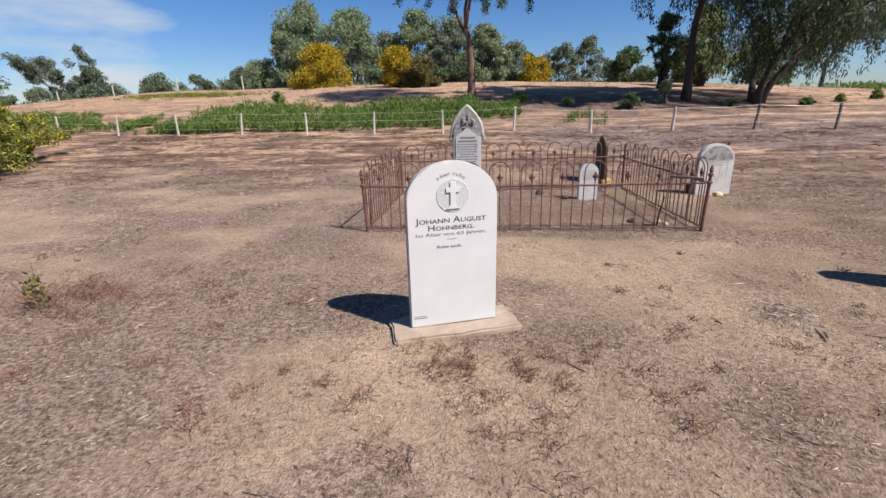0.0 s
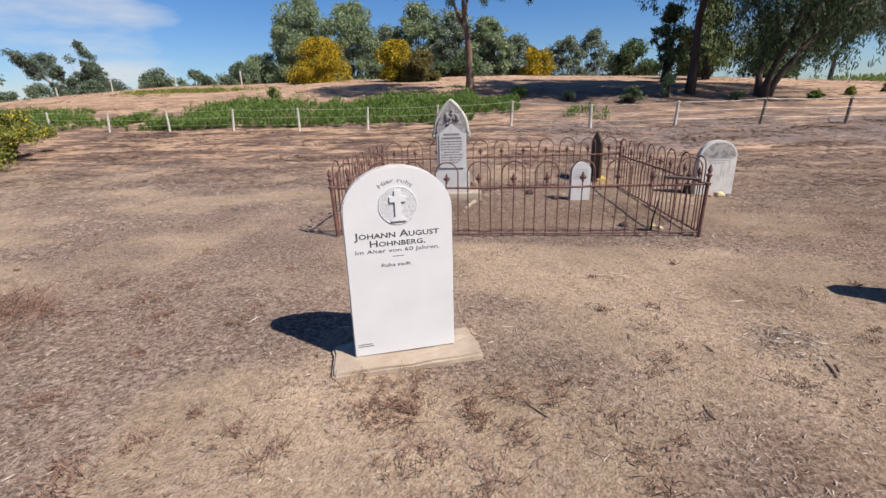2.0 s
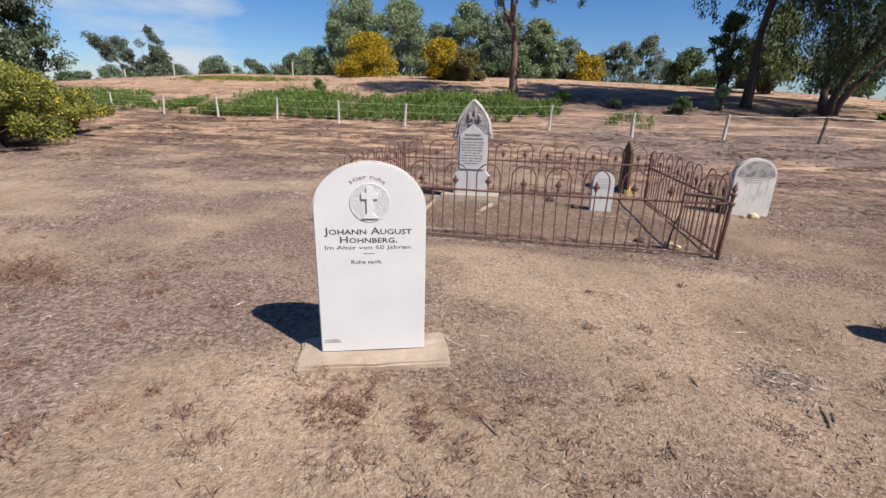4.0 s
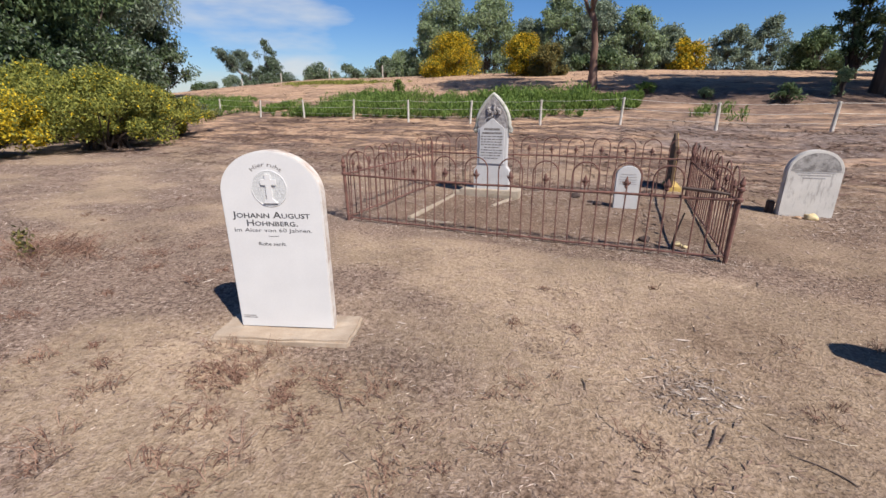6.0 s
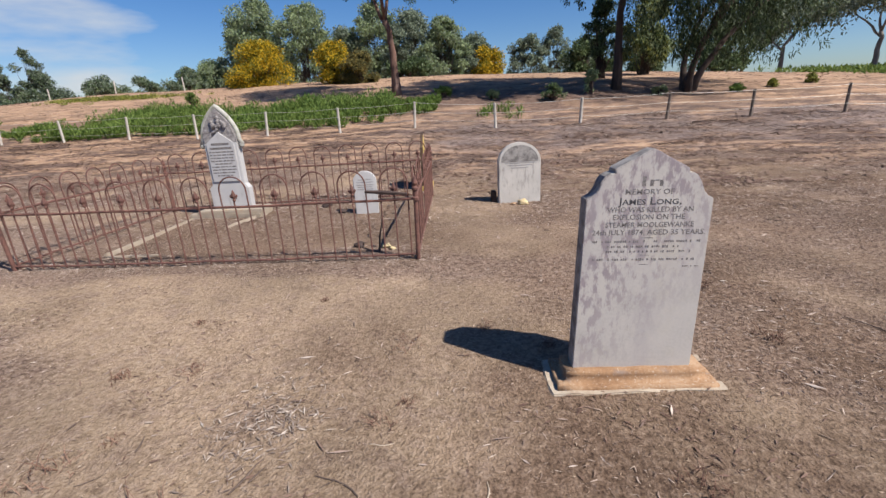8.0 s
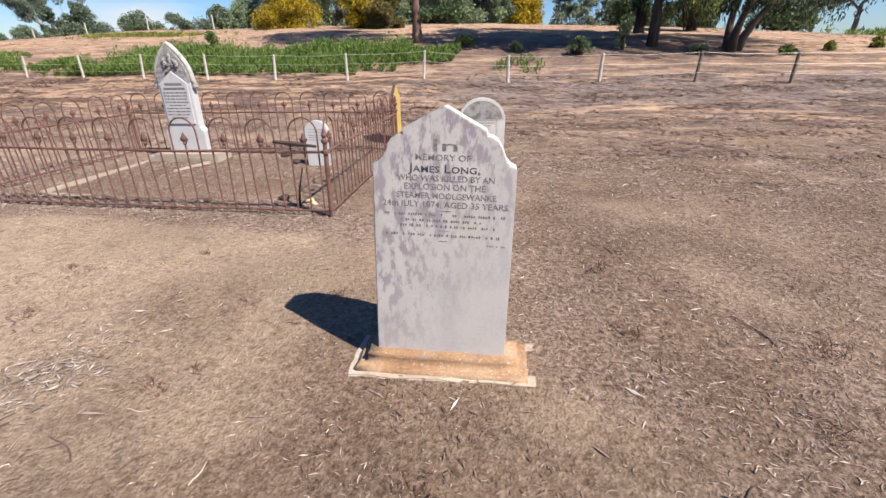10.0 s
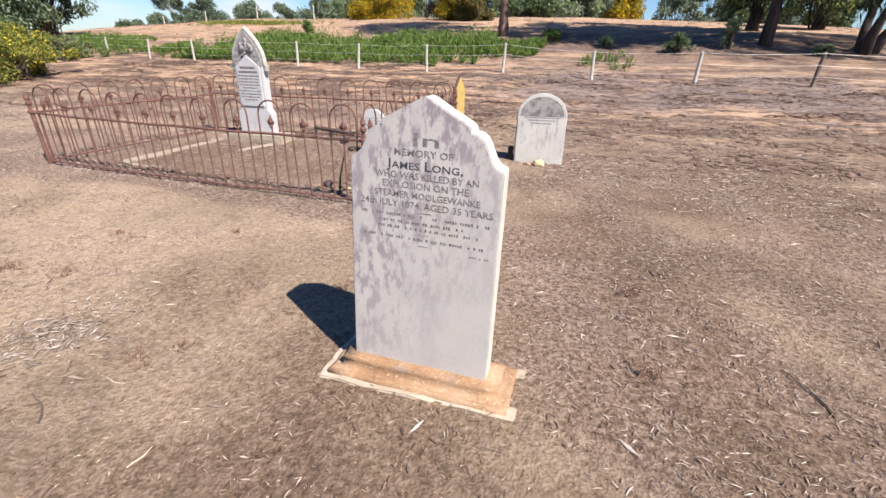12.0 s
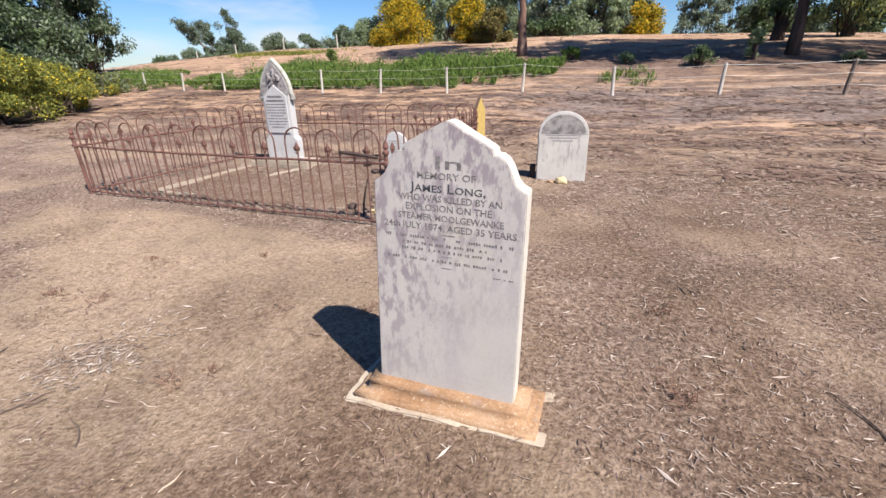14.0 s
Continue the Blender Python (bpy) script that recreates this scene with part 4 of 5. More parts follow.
def gum_tree(x, y, label, seed, trunk_h, r, lean=(0, 0), limb_len=3.0, levels=2, leaves=9000, leaf=0.16, clump=0.9, mat=None, bmat=None, droop=0.5, flat=0.8, stems=1, splits=3, hang=0.0, name="gum_tree", narrow=0.35, splay=0.5, up=0.12, sink=0.0, strands=()):
    z = ground_z(x, y) - sink
    g = thing(name, pose(x, y, z), label, "tree")
    rnd = random.Random(seed)
    bm, tips = bmesh.new(), []
    for s in range(stems):
        a = 2 * math.pi * s / max(1, stems) + rnd.uniform(-0.4, 0.4)
        off = Vector((math.cos(a), math.sin(a), 0)) * (r * 1.1 if stems > 1 else 0)
        sp = Vector((math.cos(a), math.sin(a), 0)) * (splay if stems > 1 else 0)
        p = off + Vector((0, 0, -0.3))
        pts, rad = [p], [r * 1.5]
        for i in range(1, 8):
            t = i / 7
            w = Vector((noise.noise((seed, i * 0.6, s)), noise.noise((seed, i * 0.6, s + 9)), 0)) * trunk_h * 0.05
            pts.append(off + Vector((lean[0] * t * t, lean[1] * t * t, trunk_h * t)) + sp * trunk_h * t + w * t)
            rad.append(r * (1.12 if i == 1 else 1 - 0.4 * t))
        add_tube(bm, pts, rad, 10)
        d = (pts[-1] - pts[-2]).normalized()
        for k in range(splits):
            a2 = 2 * math.pi * k / splits + rnd.uniform(0, 1.2)
            nd = (d * 0.8 + Vector((math.cos(a2), math.sin(a2), 0.15)) * 0.75).normalized()
            limb(bm, rnd, pts[-1 - (k % 2)].copy(), nd, limb_len * rnd.uniform(0.8, 1.2), rad[-1] * 0.75, levels, tips, up, splits=splits)
    part("trunk", bm, bmat or bark, g, "", True)
    cs = []
    for t in tips:
        cs.append(t)
        for q in range(3):
            cs.append(t + Vector((rnd.gauss(0, clump * 0.8), rnd.gauss(0, clump * 0.8), rnd.gauss(-hang * 0.5, clump * 0.4 + hang * 0.5))))
    sizes = [clump * rnd.uniform(0.5, 1.1) for _ in cs]
    if strands:
        count, r0, r1, z0, z1 = strands
        for q in range(count):
            a, rr = rnd.uniform(0, 6.28), rnd.uniform(r0, r1)
            top, low = rnd.uniform((z0 + z1) / 2, z1), z0 + (z1 - z0) * 0.6 * rnd.random() ** 1.8
            px, py = math.cos(a) * rr + lean[0] * 0.5, math.sin(a) * rr
            k = int((top - low) / 0.3) + 1
            for w in range(k):
                t = w / max(1, k)
                cs.append(Vector((px + 0.15 * math.sin(q + w), py + 0.15 * math.cos(q * 2 + w), top + (low - top) * t)))
                sizes.append(0.34 - 0.14 * t)
    leaf_cloud("crown", mat or gum_leaf, cs, sizes, leaves, leaf, seed, g, droop, flat + hang * 0.5, narrow)
    return g


def shade_crown(tree, lo, hi, radius, count, leaf, seed, mat):
    """Upper boughs of a tree, unseen above the view and added to shade the bank."""
    rnd = random.Random(seed)
    cs = []
    for i in range(60):
        a, q = rnd.uniform(0, 6.28), math.sqrt(rnd.random()) * radius
        cs.append((math.cos(a) * q, math.sin(a) * q, rnd.uniform(lo, hi)))
    leaf_cloud("unseen_upper_crown", mat, cs, 0.9, count, leaf, seed, tree, 0.6, 0.8, 0.4)


def bush(x, y, w, h, label, seed, mats, leaves=6000, leaf=0.12, depth=None, sink=0.0, name="bush", skirt=0.15, lobes=22, category="bush", puff=(0.11, 0.19), droop=0.15):
    z = ground_z(x, y) - sink
    g = thing(name, pose(x, y, z), label, category)
    rnd = random.Random(seed)
    depth = depth or w
    bm = bmesh.new()
    cs, sp = [], []
    for i in range(lobes):
        a, q = rnd.uniform(0, 6.28), math.sqrt(rnd.random())
        t = rnd.random()
        f = math.sqrt(max(0.05, 1 - (t * 1.02) ** 2.2)) * (0.75 + 0.25 * min(1, t * 4))
        c = Vector((math.cos(a) * q * w * 0.42 * f, math.sin(a) * q * depth * 0.42 * f, h * (skirt + (0.93 - skirt) * t)))
        cs.append(c)
        sp.append(min(w, h * 1.4) * rnd.uniform(*puff))
        add_tube(bm, [(rnd.uniform(-0.1, 0.1) * w, rnd.uniform(-0.1, 0.1) * depth, -0.05), c * 0.5 + Vector((0, 0, 0.05)), c], [0.035, 0.025, 0.01], 5)
    part("trunk", bm, bark, g)
    for i, (m, share) in enumerate(mats):
        leaf_cloud("foliage", m, cs, sp, int(leaves * share), leaf, seed + i, g, droop, 0.85, 0.42)
    return g


# gum trees on the bank
red_gum = gum_tree(1.12, 26.4, "slender red-barked gum tree with drooping leaves", 3, 3.5, 0.21, (-0.25, 0), 4.2, 2, 24000, 0.15, 0.8, bmat=bark_red, hang=0.6, up=0.3, narrow=0.24, strands=(26, 1.2, 3.6, 4.3, 7.5))
dark_gum = gum_tree(11.85, 25.5, "dark-trunked gum tree with hanging foliage", 5, 7.6, 0.18, (0.1, 0), 3.4, 2, 14000, 0.19, 0.5, mat=weeping_leaf, hang=0.9, droop=0.9, splits=2, narrow=0.24, strands=(44, 0.7, 3.2, 3.8, 8.5))
weeping = gum_tree(14.9, 25.0, "many-stemmed weeping tree shading the bank", 9, 3.6, 0.15, (1.5, 0), 3.0, 2, 30000, 0.19, 0.45, mat=weeping_leaf, hang=1.0, droop=1.0, stems=3, splay=0.36, up=0.05, splits=2, narrow=0.24, name="weeping_tree", strands=(140, 0.8, 4.2, 0.9, 7.5))
# unseen crowns, made dense so that the trees cast a darker shadow
shade_crown(red_gum, 7.2, 10.5, 3.2, 6000, 0.28, 201, gum_leaf)
shade_crown(dark_gum, 8.0, 12.5, 4.4, 9000, 0.40, 202, weeping_leaf)
shade_crown(weeping, 7.6, 11.0, 4.4, 9000, 0.40, 203, weeping_leaf)


def hanging_bough(tree, seed, pts, radius, lo, hi, count):
    """A long limb with curtains of leaves hanging from its end."""
    rnd = random.Random(seed)
    part("bough", tube(pts, [0.09 - 0.06 * i / (len(pts) - 1) for i in range(len(pts))], 7), bark, tree, "", True)
    end, cs, sp = Vector(pts[-1]), [], []
    for q in range(30):
        a, r = rnd.uniform(0, 6.28), math.sqrt(rnd.random()) * radius
        top, low = rnd.uniform(hi - 2.5, hi), lo + (hi - lo) * 0.7 * rnd.random() ** 1.3
        k = int((top - low) / 0.3) + 1
        for w in range(k):
            t = w / k
            cs.append((end.x + math.cos(a) * r + 0.12 * math.sin(q + w), end.y + math.sin(a) * r + 0.12 * math.cos(q * 2 + w), top + (low - top) * t))
            sp.append(0.34 - 0.14 * t)
    leaf_cloud("hanging_leaves", weeping_leaf, cs, sp, count, 0.19, seed, tree, 1.0, 1.2, 0.24)


hanging_bough(weeping, 205, ((0.8, 0.2, 2.6), (1.9, 0.9, 4.6), (3.0, 1.7, 6.0), (4.2, 2.6, 6.6)), 1.3, 0.5, 7.0, 7000)
bush(12.2, 30, 2.5, 4.3, "dark green bush behind the gum trunk", 15, [(gum_leaf, 0.8), (gum_leaf_green, 0.2)], 6000, 0.16, name="scrub_bush", lobes=40, skirt=0.28, puff=(0.06, 0.15))
bush(16.0, 34, 4.2, 5.0, "olive bush behind the weeping tree", 16, [(gum_leaf_green, 0.6), (olive_leaf, 0.4)], 9000, 0.20, name="scrub_bush", lobes=30)

# wattles in bloom on the bank
bush(-11.7, 38.4, 5.8, 3.5, "round golden wattle bush in full bloom", 21, [(wattle_leaf, 1.0)], 28000, 0.15, name="wattle_bush", sink=0.35, skirt=0.08, lobes=48)
bush(-4.6, 35.2, 3.8, 3.0, "golden wattle bush in full bloom", 22, [(wattle_leaf, 1.0)], 20000, 0.14, name="wattle_bush", sink=0.35, skirt=0.08, lobes=40)
bush(-2.7, 34.4, 3.0, 2.4, "brown and olive wattle bush past bloom", 23, [(wattle_dull, 1.0)], 16000, 0.14, name="wattle_bush", sink=0.3, skirt=0.08, lobes=36)
bush(6.2, 47.0, 3.6, 2.8, "small golden wattle bush beyond the crest", 24, [(wattle_leaf, 1.0)], 10000, 0.20, name="wattle_bush")

# wattle clump at the yard's edge
bush(-12.2, 7.6, 4.4, 2.0, "yellow flowering wattle bush at the yard's edge", 31, [(yellow_bloom, 0.85), (olive_leaf, 0.5)], 26000, 0.085, name="wattle_bush", skirt=0.2, lobes=60, puff=(0.08, 0.17))
bush(-11.6, 10.6, 6.2, 2.3, "dense olive green wattle bush spreading low", 32, [(olive_leaf, 1.1), (yellow_bloom, 0.06)], 44000, 0.085, 5.2, name="wattle_bush", skirt=0.2, lobes=90, puff=(0.08, 0.17))
bush(-13.2, 13.4, 5.4, 1.7, "low olive wattle bush with a few blooms", 33, [(olive_leaf, 0.9), (yellow_bloom, 0.15)], 26000, 0.09, name="wattle_bush", skirt=0.2, lobes=60, puff=(0.08, 0.17))
bush(-18.0, 18.4, 4.4, 1.0, "low grey-green bush at the clump's end", 36, [(gum_leaf_pale, 0.5), (olive_leaf, 0.5)], 9000, 0.09, name="wattle_bush", skirt=0.15, lobes=26)
bush(-16.6, 11.2, 5.4, 2.6, "tall olive wattle bush behind the clump", 34, [(olive_leaf, 1.0), (yellow_bloom, 0.08)], 26000, 0.11, name="wattle_bush", lobes=40)
bush(-19.5, 9.4, 4.6, 5.2, "tall brown-olive wattle bush behind the clump", 35, [(wattle_dull, 0.8), (yellow_bloom, 0.18)], 22000, 0.12, name="wattle_bush", lobes=60, puff=(0.06, 0.15))

# trees behind
for i, (x, y, w, h) in enumerate(((-25, 18.6, 7.5, 7.0), (-28.8, 24.2, 6.0, 5.6), (-22, 10.5, 8, 8.0))):
    bush(x, y, w, h, "dense dark gum tree behind the wattles", 150 + i, [(gum_leaf, 0.55), (gum_leaf_pale, 0.55)], 16000, 0.22, name="gum_tree", lobes=90, skirt=0.2, category="tree", puff=(0.05, 0.13), droop=0.4)
for i, (x, y, w, h) in enumerate(((-19.5, 12.0, 6, 4.6), (-21, 15.5, 6, 4.8), (-25.5, 19.0, 5, 4.4), (-31, 21.5, 5, 4.0))):
    bush(x, y, w, h, "dark tangled scrub behind the wattles", 110 + i, [(gum_leaf, 0.8), (gum_leaf_pale, 0.3)], 14000, 0.20, name="scrub_bush", lobes=34)
gum_tree(-23, 13.5, "dark spreading gum tree behind the wattles", 41, 2.2, 0.4, (0.5, 0), 5.2, 2, 26000, 0.26, 1.5)
gum_tree(-25.5, 16.5, "dark gum tree with low twisting limbs", 45, 2.2, 0.35, (0.5, 0), 4.4, 2, 16000, 0.26, 1.3)
gum_tree(-30.5, 21.5, "grey gum tree with twisting limbs", 42, 2.6, 0.3, (0.4, 0), 3.8, 2, 15000, 0.26, 1.1, mat=gum_leaf_pale, bmat=bark_grey)
gum_tree(-56.5, 61, "leaning gum tree on the skyline", 43, 6.0, 0.28, (-4.2, 0), 2.4, 2, 9000, 0.26, 0.65, mat=gum_leaf_far, bmat=bark_grey, sink=0.8)
for i, (x, y, w, h) in enumerate(((-57.0, 60, 4.6, 7.6), (-53.2, 60, 5.2, 10.4), (-50.8, 59, 4.6, 7.4), (-47.6, 58, 6.5, 4.6))):
    bush(x, y, w, h, "ragged grey-green gum tree on the skyline", 170 + i, [(gum_leaf_far, 0.7), (gum_leaf, 0.3)], 9000, 0.26, sink=0.8, name="gum_tree", skirt=0.1, lobes=46, category="tree", puff=(0.05, 0.16), droop=0.3)
for i, (x, y, w, h, k) in enumerate(((-28.0, 60, 7.0, 7.0, 2), (-25.5, 63, 6.0, 12.0, 1), (-21.0, 59, 9.0, 14.0, 2), (-15.0, 58, 9.0, 12.5, 2), (-11.0, 61, 8.0, 10.0, 1), (-7.0, 60, 8.5, 12.5, 2), (-2.5, 59, 8.0, 11.0, 1), (1.5, 58, 7.0, 10.0, 2), (5.0, 61, 6.0, 8.5, 1))):
    bush(x, y, w * 1.22, h, "full green gum tree behind the crest", 50 + i, [((gum_leaf, gum_leaf_pale, gum_leaf_green)[k], 0.75), (gum_leaf_pale, 0.25)], 30000, 0.30, sink=1.5, name="gum_tree", skirt=0.06, lobes=130, category="tree", puff=(0.045, 0.125), droop=0.5)
for i, (x, y, w, h) in enumerate(((12.5, 74, 8.0, 10.5), (17.5, 76, 8.5, 11.5), (22.0, 78, 7.0, 8.5), (27, 80, 6.0, 7.0))):
    bush(x, y, w, h, "pale distant gum tree behind the crest", 60 + i, [(gum_leaf_pale, 1.0)], 14000, 0.32, sink=1.0, name="gum_tree", skirt=0.12, lobes=70, category="tree", puff=(0.04, 0.13), droop=0.4)
for i, (x, y) in enumerate(((-62, 55), (-57, 53), (-52, 52), (-47, 51), (-43, 50), (-34, 49), (-29, 48), (-24, 48))):
    bush(x, y, 5.0, 2.0 + 0.5 * (i % 3), "low grey scrub along the crest", 130 + i, [(gum_leaf_pale, 0.6), (gum_leaf, 0.4)], 4000, 0.24, name="scrub_bush", lobes=18)
for i, (x, y, w, h) in enumerate(((-40, 56, 6, 3.2), (-35, 58, 5, 2.4), (-30, 56, 5, 2.6), (16, 50, 5.5, 4.2), (20.5, 48, 5.5, 4.0), (-68, 60, 8, 3.4), (-1, 46, 5, 2.0), (26, 46, 6, 4))):
    bush(x, y, w, h, "dark green scrub bush on the skyline", 70 + i, [(gum_leaf if i > 2 else gum_leaf_green, 1.0)], 7500, 0.28, name="scrub_bush")
for i, (x, y, s) in enumerate(((34, 50, 1.0), (40, 47, 1.15), (46, 42, 1.0), (52, 38, 1.2), (37, 62, 1.2))):
    gum_tree(x, y, "grey-green gum tree beyond the green paddock", 80 + i, 3.0 * s, 0.25, (0, 0), 3.0 * s, 2, 9000, 0.34, 1.4 * s, mat=gum_leaf_pale, bmat=bark_grey)


# green weeds along the fence
def weeds():
    rnd = random.Random(6)
    pts, sp = [], []
    while len(pts) < 2000:
        x, y = rnd.uniform(-26, 3.5), rnd.uniform(19.7, 24.1)
        d = 0.48 + 1.5 * noise.noise((x * 0.22, y * 0.45, 3)) + 0.7 * noise.noise((x * 0.9, y * 1.2, 7)) - 0.16 * abs(y - 22.0)
        d += 0.5 if -12 < x < 1.5 else -0.2
        d -= 0.5 if y < 20.3 and x > -4 else 0.0
        if rnd.random() < d:
            h = rnd.uniform(0.10, 0.52) * (1.1 if -12 < x < 1.5 else 0.65) * (1.0 + 0.8 * noise.noise((x * 0.6, y * 0.6, 1)))
            pts.append((x, y, ground_z(x, y) + h * 0.5))
            sp.append(max(0.05, h * 0.7))
    for i in range(12):
        x, y = rnd.gauss(6.2, 0.8), rnd.gauss(21.0, 0.5)
        pts.append((x, y, ground_z(x, y) + 0.1))
        sp.append(0.2)
    tagged(leaf_cloud("weeds", weed_leaf, pts, sp, 100000, 0.15, 5, None, -0.9, 1.0, 0.22), "lush green weeds growing along the foot of the bank", "weeds", kind="stuff")
    pts = [(x, y, ground_z(x, y) + 0.08) for x, y in ((rnd.uniform(27, 55), rnd.uniform(28, 42)) for _ in range(700))]
    tagged(leaf_cloud("grass", weed_leaf, pts, 0.55, 12000, 0.30, 6, None, -0.6, 0.4, 0.25), "green grass growing on the far paddock", "grass", kind="stuff")
    pts = [(x, y, ground_z(x, y) + 0.03) for x, y in ((rnd.gauss(-19.5, 2.2), rnd.gauss(32.5, 0.7)) for _ in range(300))]
    tagged(leaf_cloud("grass", olive_leaf, pts, 0.35, 7000, 0.14, 7, None, -0.8, 0.25, 0.25), "thin green grass patch on the sandy bank", "grass", kind="stuff")


weeds()
bush(8.6, 23.4, 1.1, 0.7, "low dark shrub in the tree's shade", 91, [(gum_leaf, 1.0)], 1200, 0.10, name="shrub")
bush(10.4, 24.3, 0.8, 1.1, "small green sapling by the gum trunk", 92, [(gum_leaf_green, 1.0)], 900, 0.12, name="shrub")
for i, (x, y, w, h) in enumerate(((13.3, 23.9, 0.9, 0.4), (16.6, 24.0, 0.7, 0.3), (18.4, 24.6, 0.5, 0.35), (6.0, 24.6, 1.0, 0.4), (3.6, 25.2, 1.2, 0.5), (20.6, 25.5, 0.6, 0.4))):
    bush(x, y, w, h, "low green tuft of scrub on the shaded bank", 180 + i, [((gum_leaf_green, weed_leaf, olive_leaf)[i % 3], 1.0)], 1000, 0.10, name="shrub")
bush(-9.5, 25.6, 0.9, 0.8, "small green shrub among the weeds", 93, [(weed_leaf, 1.0)], 900, 0.10, name="shrub")


# litter: bark strips, leaves and chips
def litter(name, mat, n, x0, x1, y0, y1, lo, hi, seed, label, keep, lift=0.004, fat=1.0):
    rng = np.random.default_rng(seed)
    vs = []
    tries = 0
    while len(vs) < n * 4 and tries < n * 8:
        tries += 1
        x, y = rng.uniform(x0, x1), rng.uniform(y0, y1)
        if rng.random() > keep(x, y):
            continue
        a, s = rng.uniform(0, 6.283), lo * (hi / lo) ** rng.random()
        w = s * rng.uniform(0.02, 0.075) * fat
        z = ground_z(x, y) + lift
        c, d = math.cos(a), math.sin(a)
        t = rng.uniform(-0.12, 0.12) * s
        k = rng.uniform(0, 0.004)
        vs += [(x - c * s / 2, y - d * s / 2, z + k), (x - d * w, y + c * w, z + 0.004 + abs(t) * 0.3), (x + c * s / 2, y + d * s / 2, z + abs(t)), (x + d * w, y - c * w, z + k)]
    me = bpy.data.meshes.new(name)
    me.from_pydata(vs, [], np.arange(len(vs)).reshape(-1, 4).tolist())
    me.materials.append(mat)
    return tagged(new(name, me), label, "litter", kind="stuff")


litter("leaf_litter", chip_mat, 112000, -4.5, 11, 1.2, 11, 0.010, 0.048, 1, "dry bark strips and fallen gum leaves on bare earth", lambda x, y: 0.10 + 0.90 * (1 - bareness(x, y)) ** 1.5)
litter("leaf_litter", chip_mat, 36000, -11, 15, 4, 13.5, 0.04, 0.12, 4, "dry bark strips and leaves lying on the yard", lambda x, y: 0.03 + 0.97 * (1 - bareness(x, y)) ** 1.5 * (y > 8 or x < -2.5))
litter("leaf_litter", chip_dark, 22000, -14, 18, 9.5, 20, 0.06, 0.28, 2, "dark streaks of fallen bark and leaves on orange earth", lambda x, y: 0.04 + 1.4 * max(0, noise.noise((x * 0.4, y * 1.1, 4)) + 0.5 * noise.noise((x * 1.3, y * 3.0, 4)) + 0.05), 0.004, 2.4)
litter("leaf_litter", chip_dark, 12000, -3, 9.5, 1.5, 8, 0.014, 0.055, 13, "dark broken stems scattered over trodden earth", lambda x, y: 0.02 + 1.6 * max(0, noise.noise((x * 1.3, y * 1.3, 31)) + 0.6 * noise.noise((x * 4, y * 4, 31)) - 0.12), 0.004, 1.5)

litter("leaf_litter", crumb_mat, 46000, -1.5, 9.5, 1.4, 7, 0.007, 0.024, 11, "crumbs of earth and broken leaf on bare ground", lambda x, y: 0.25 + 0.75 * max(0, 0.5 + noise.noise((x * 2.4, y * 2.4, 21)) + 0.5 * noise.noise((x * 7, y * 7, 4))))
litter("bark_heap", pale_strip, 620, 3.75, 4.75, 3.75, 4.85, 0.02, 0.07, 12, "loose heap of pale curled bark strips", lambda x, y: math.exp(-((x - 4.25) / 0.17) ** 2 - ((y - 4.3) / 0.24) ** 2), 0.008)


def strips(n, x0, x1, y0, y1, lo, hi, seed, label, keep, width=0.05, mat=None, lift=0.003, name="leaf_litter"):
    """Curled strips of bark and narrow leaves, each a bent ribbon of three pieces."""
    rng = np.random.default_rng(seed)
    vs, fs = [], []
    tries = made = 0
    while made < n and tries < n * 10:
        tries += 1
        x, y = rng.uniform(x0, x1), rng.uniform(y0, y1)
        if rng.random() > keep(x, y):
            continue
        made += 1
        a, size = rng.uniform(0, 6.283), lo * (hi / lo) ** (rng.random() ** 1.4)
        w, bend, arch = size * width * rng.uniform(0.5, 1.3), rng.normal(0, 0.45), rng.uniform(0.0, 0.10) * size
        z, px, py, b = ground_z(x, y) + lift, x, y, len(vs)
        for k in range(4):
            c, d = math.cos(a), math.sin(a)
            h = w * (0.35, 1.0, 0.9, 0.2)[k]
            up = z + arch * (0.0, 1.0, 0.8, 0.0)[k]
            vs += [(px - d * h, py + c * h, up), (px + d * h, py - c * h, up + w * 0.35)]
            px, py, a = px + c * size / 3, py + d * size / 3, a + bend
        fs += [(b + 2 * k, b + 2 * k + 1, b + 2 * k + 3, b + 2 * k + 2) for k in range(3)]
    me = bpy.data.meshes.new(name)
    me.from_pydata(vs, [], fs)
    me.materials.append(mat or strip_grey)
    return tagged(new(name, me), label, "litter", kind="stuff")


def clumped(x, y):
    """How litter gathers into drifts."""
    return max(0.0, 0.45 + 1.1 * noise.noise((x * 1.6, y * 2.4, 41)) + 0.7 * noise.noise((x * 5.0, y * 6.5, 43)))


strips(72000, -4.0, 10.5, 1.2, 9.5, 0.013, 0.055, 51, "drifts of curled grey bark strips on dry earth", lambda x, y: 0.02 + clumped(x, y) * (1 - bareness(x, y)))
strips(1500, -3.5, 11, 1.5, 10, 0.015, 0.055, 52, "bleached curled leaves scattered over the yard", lambda x, y: 0.05 + 0.6 * (1 - bareness(x, y)), 0.06, bleached)
strips(20000, -12, 16, 7.5, 13.5, 0.05, 0.15, 53, "bark strips strewn over the back of the yard", lambda x, y: 0.1 + clumped(x * 0.6, y))
strips(5000, 0.5, 4.75, 6.35, 9.4, 0.03, 0.09, 54, "dry stems and leaves lying in the grave plot", lambda x, y: 0.35 + 0.65 * clumped(x, y) if not (1.3 < x < 2.0 and y > 6.9) else 0.25, 0.035, chip_mat)
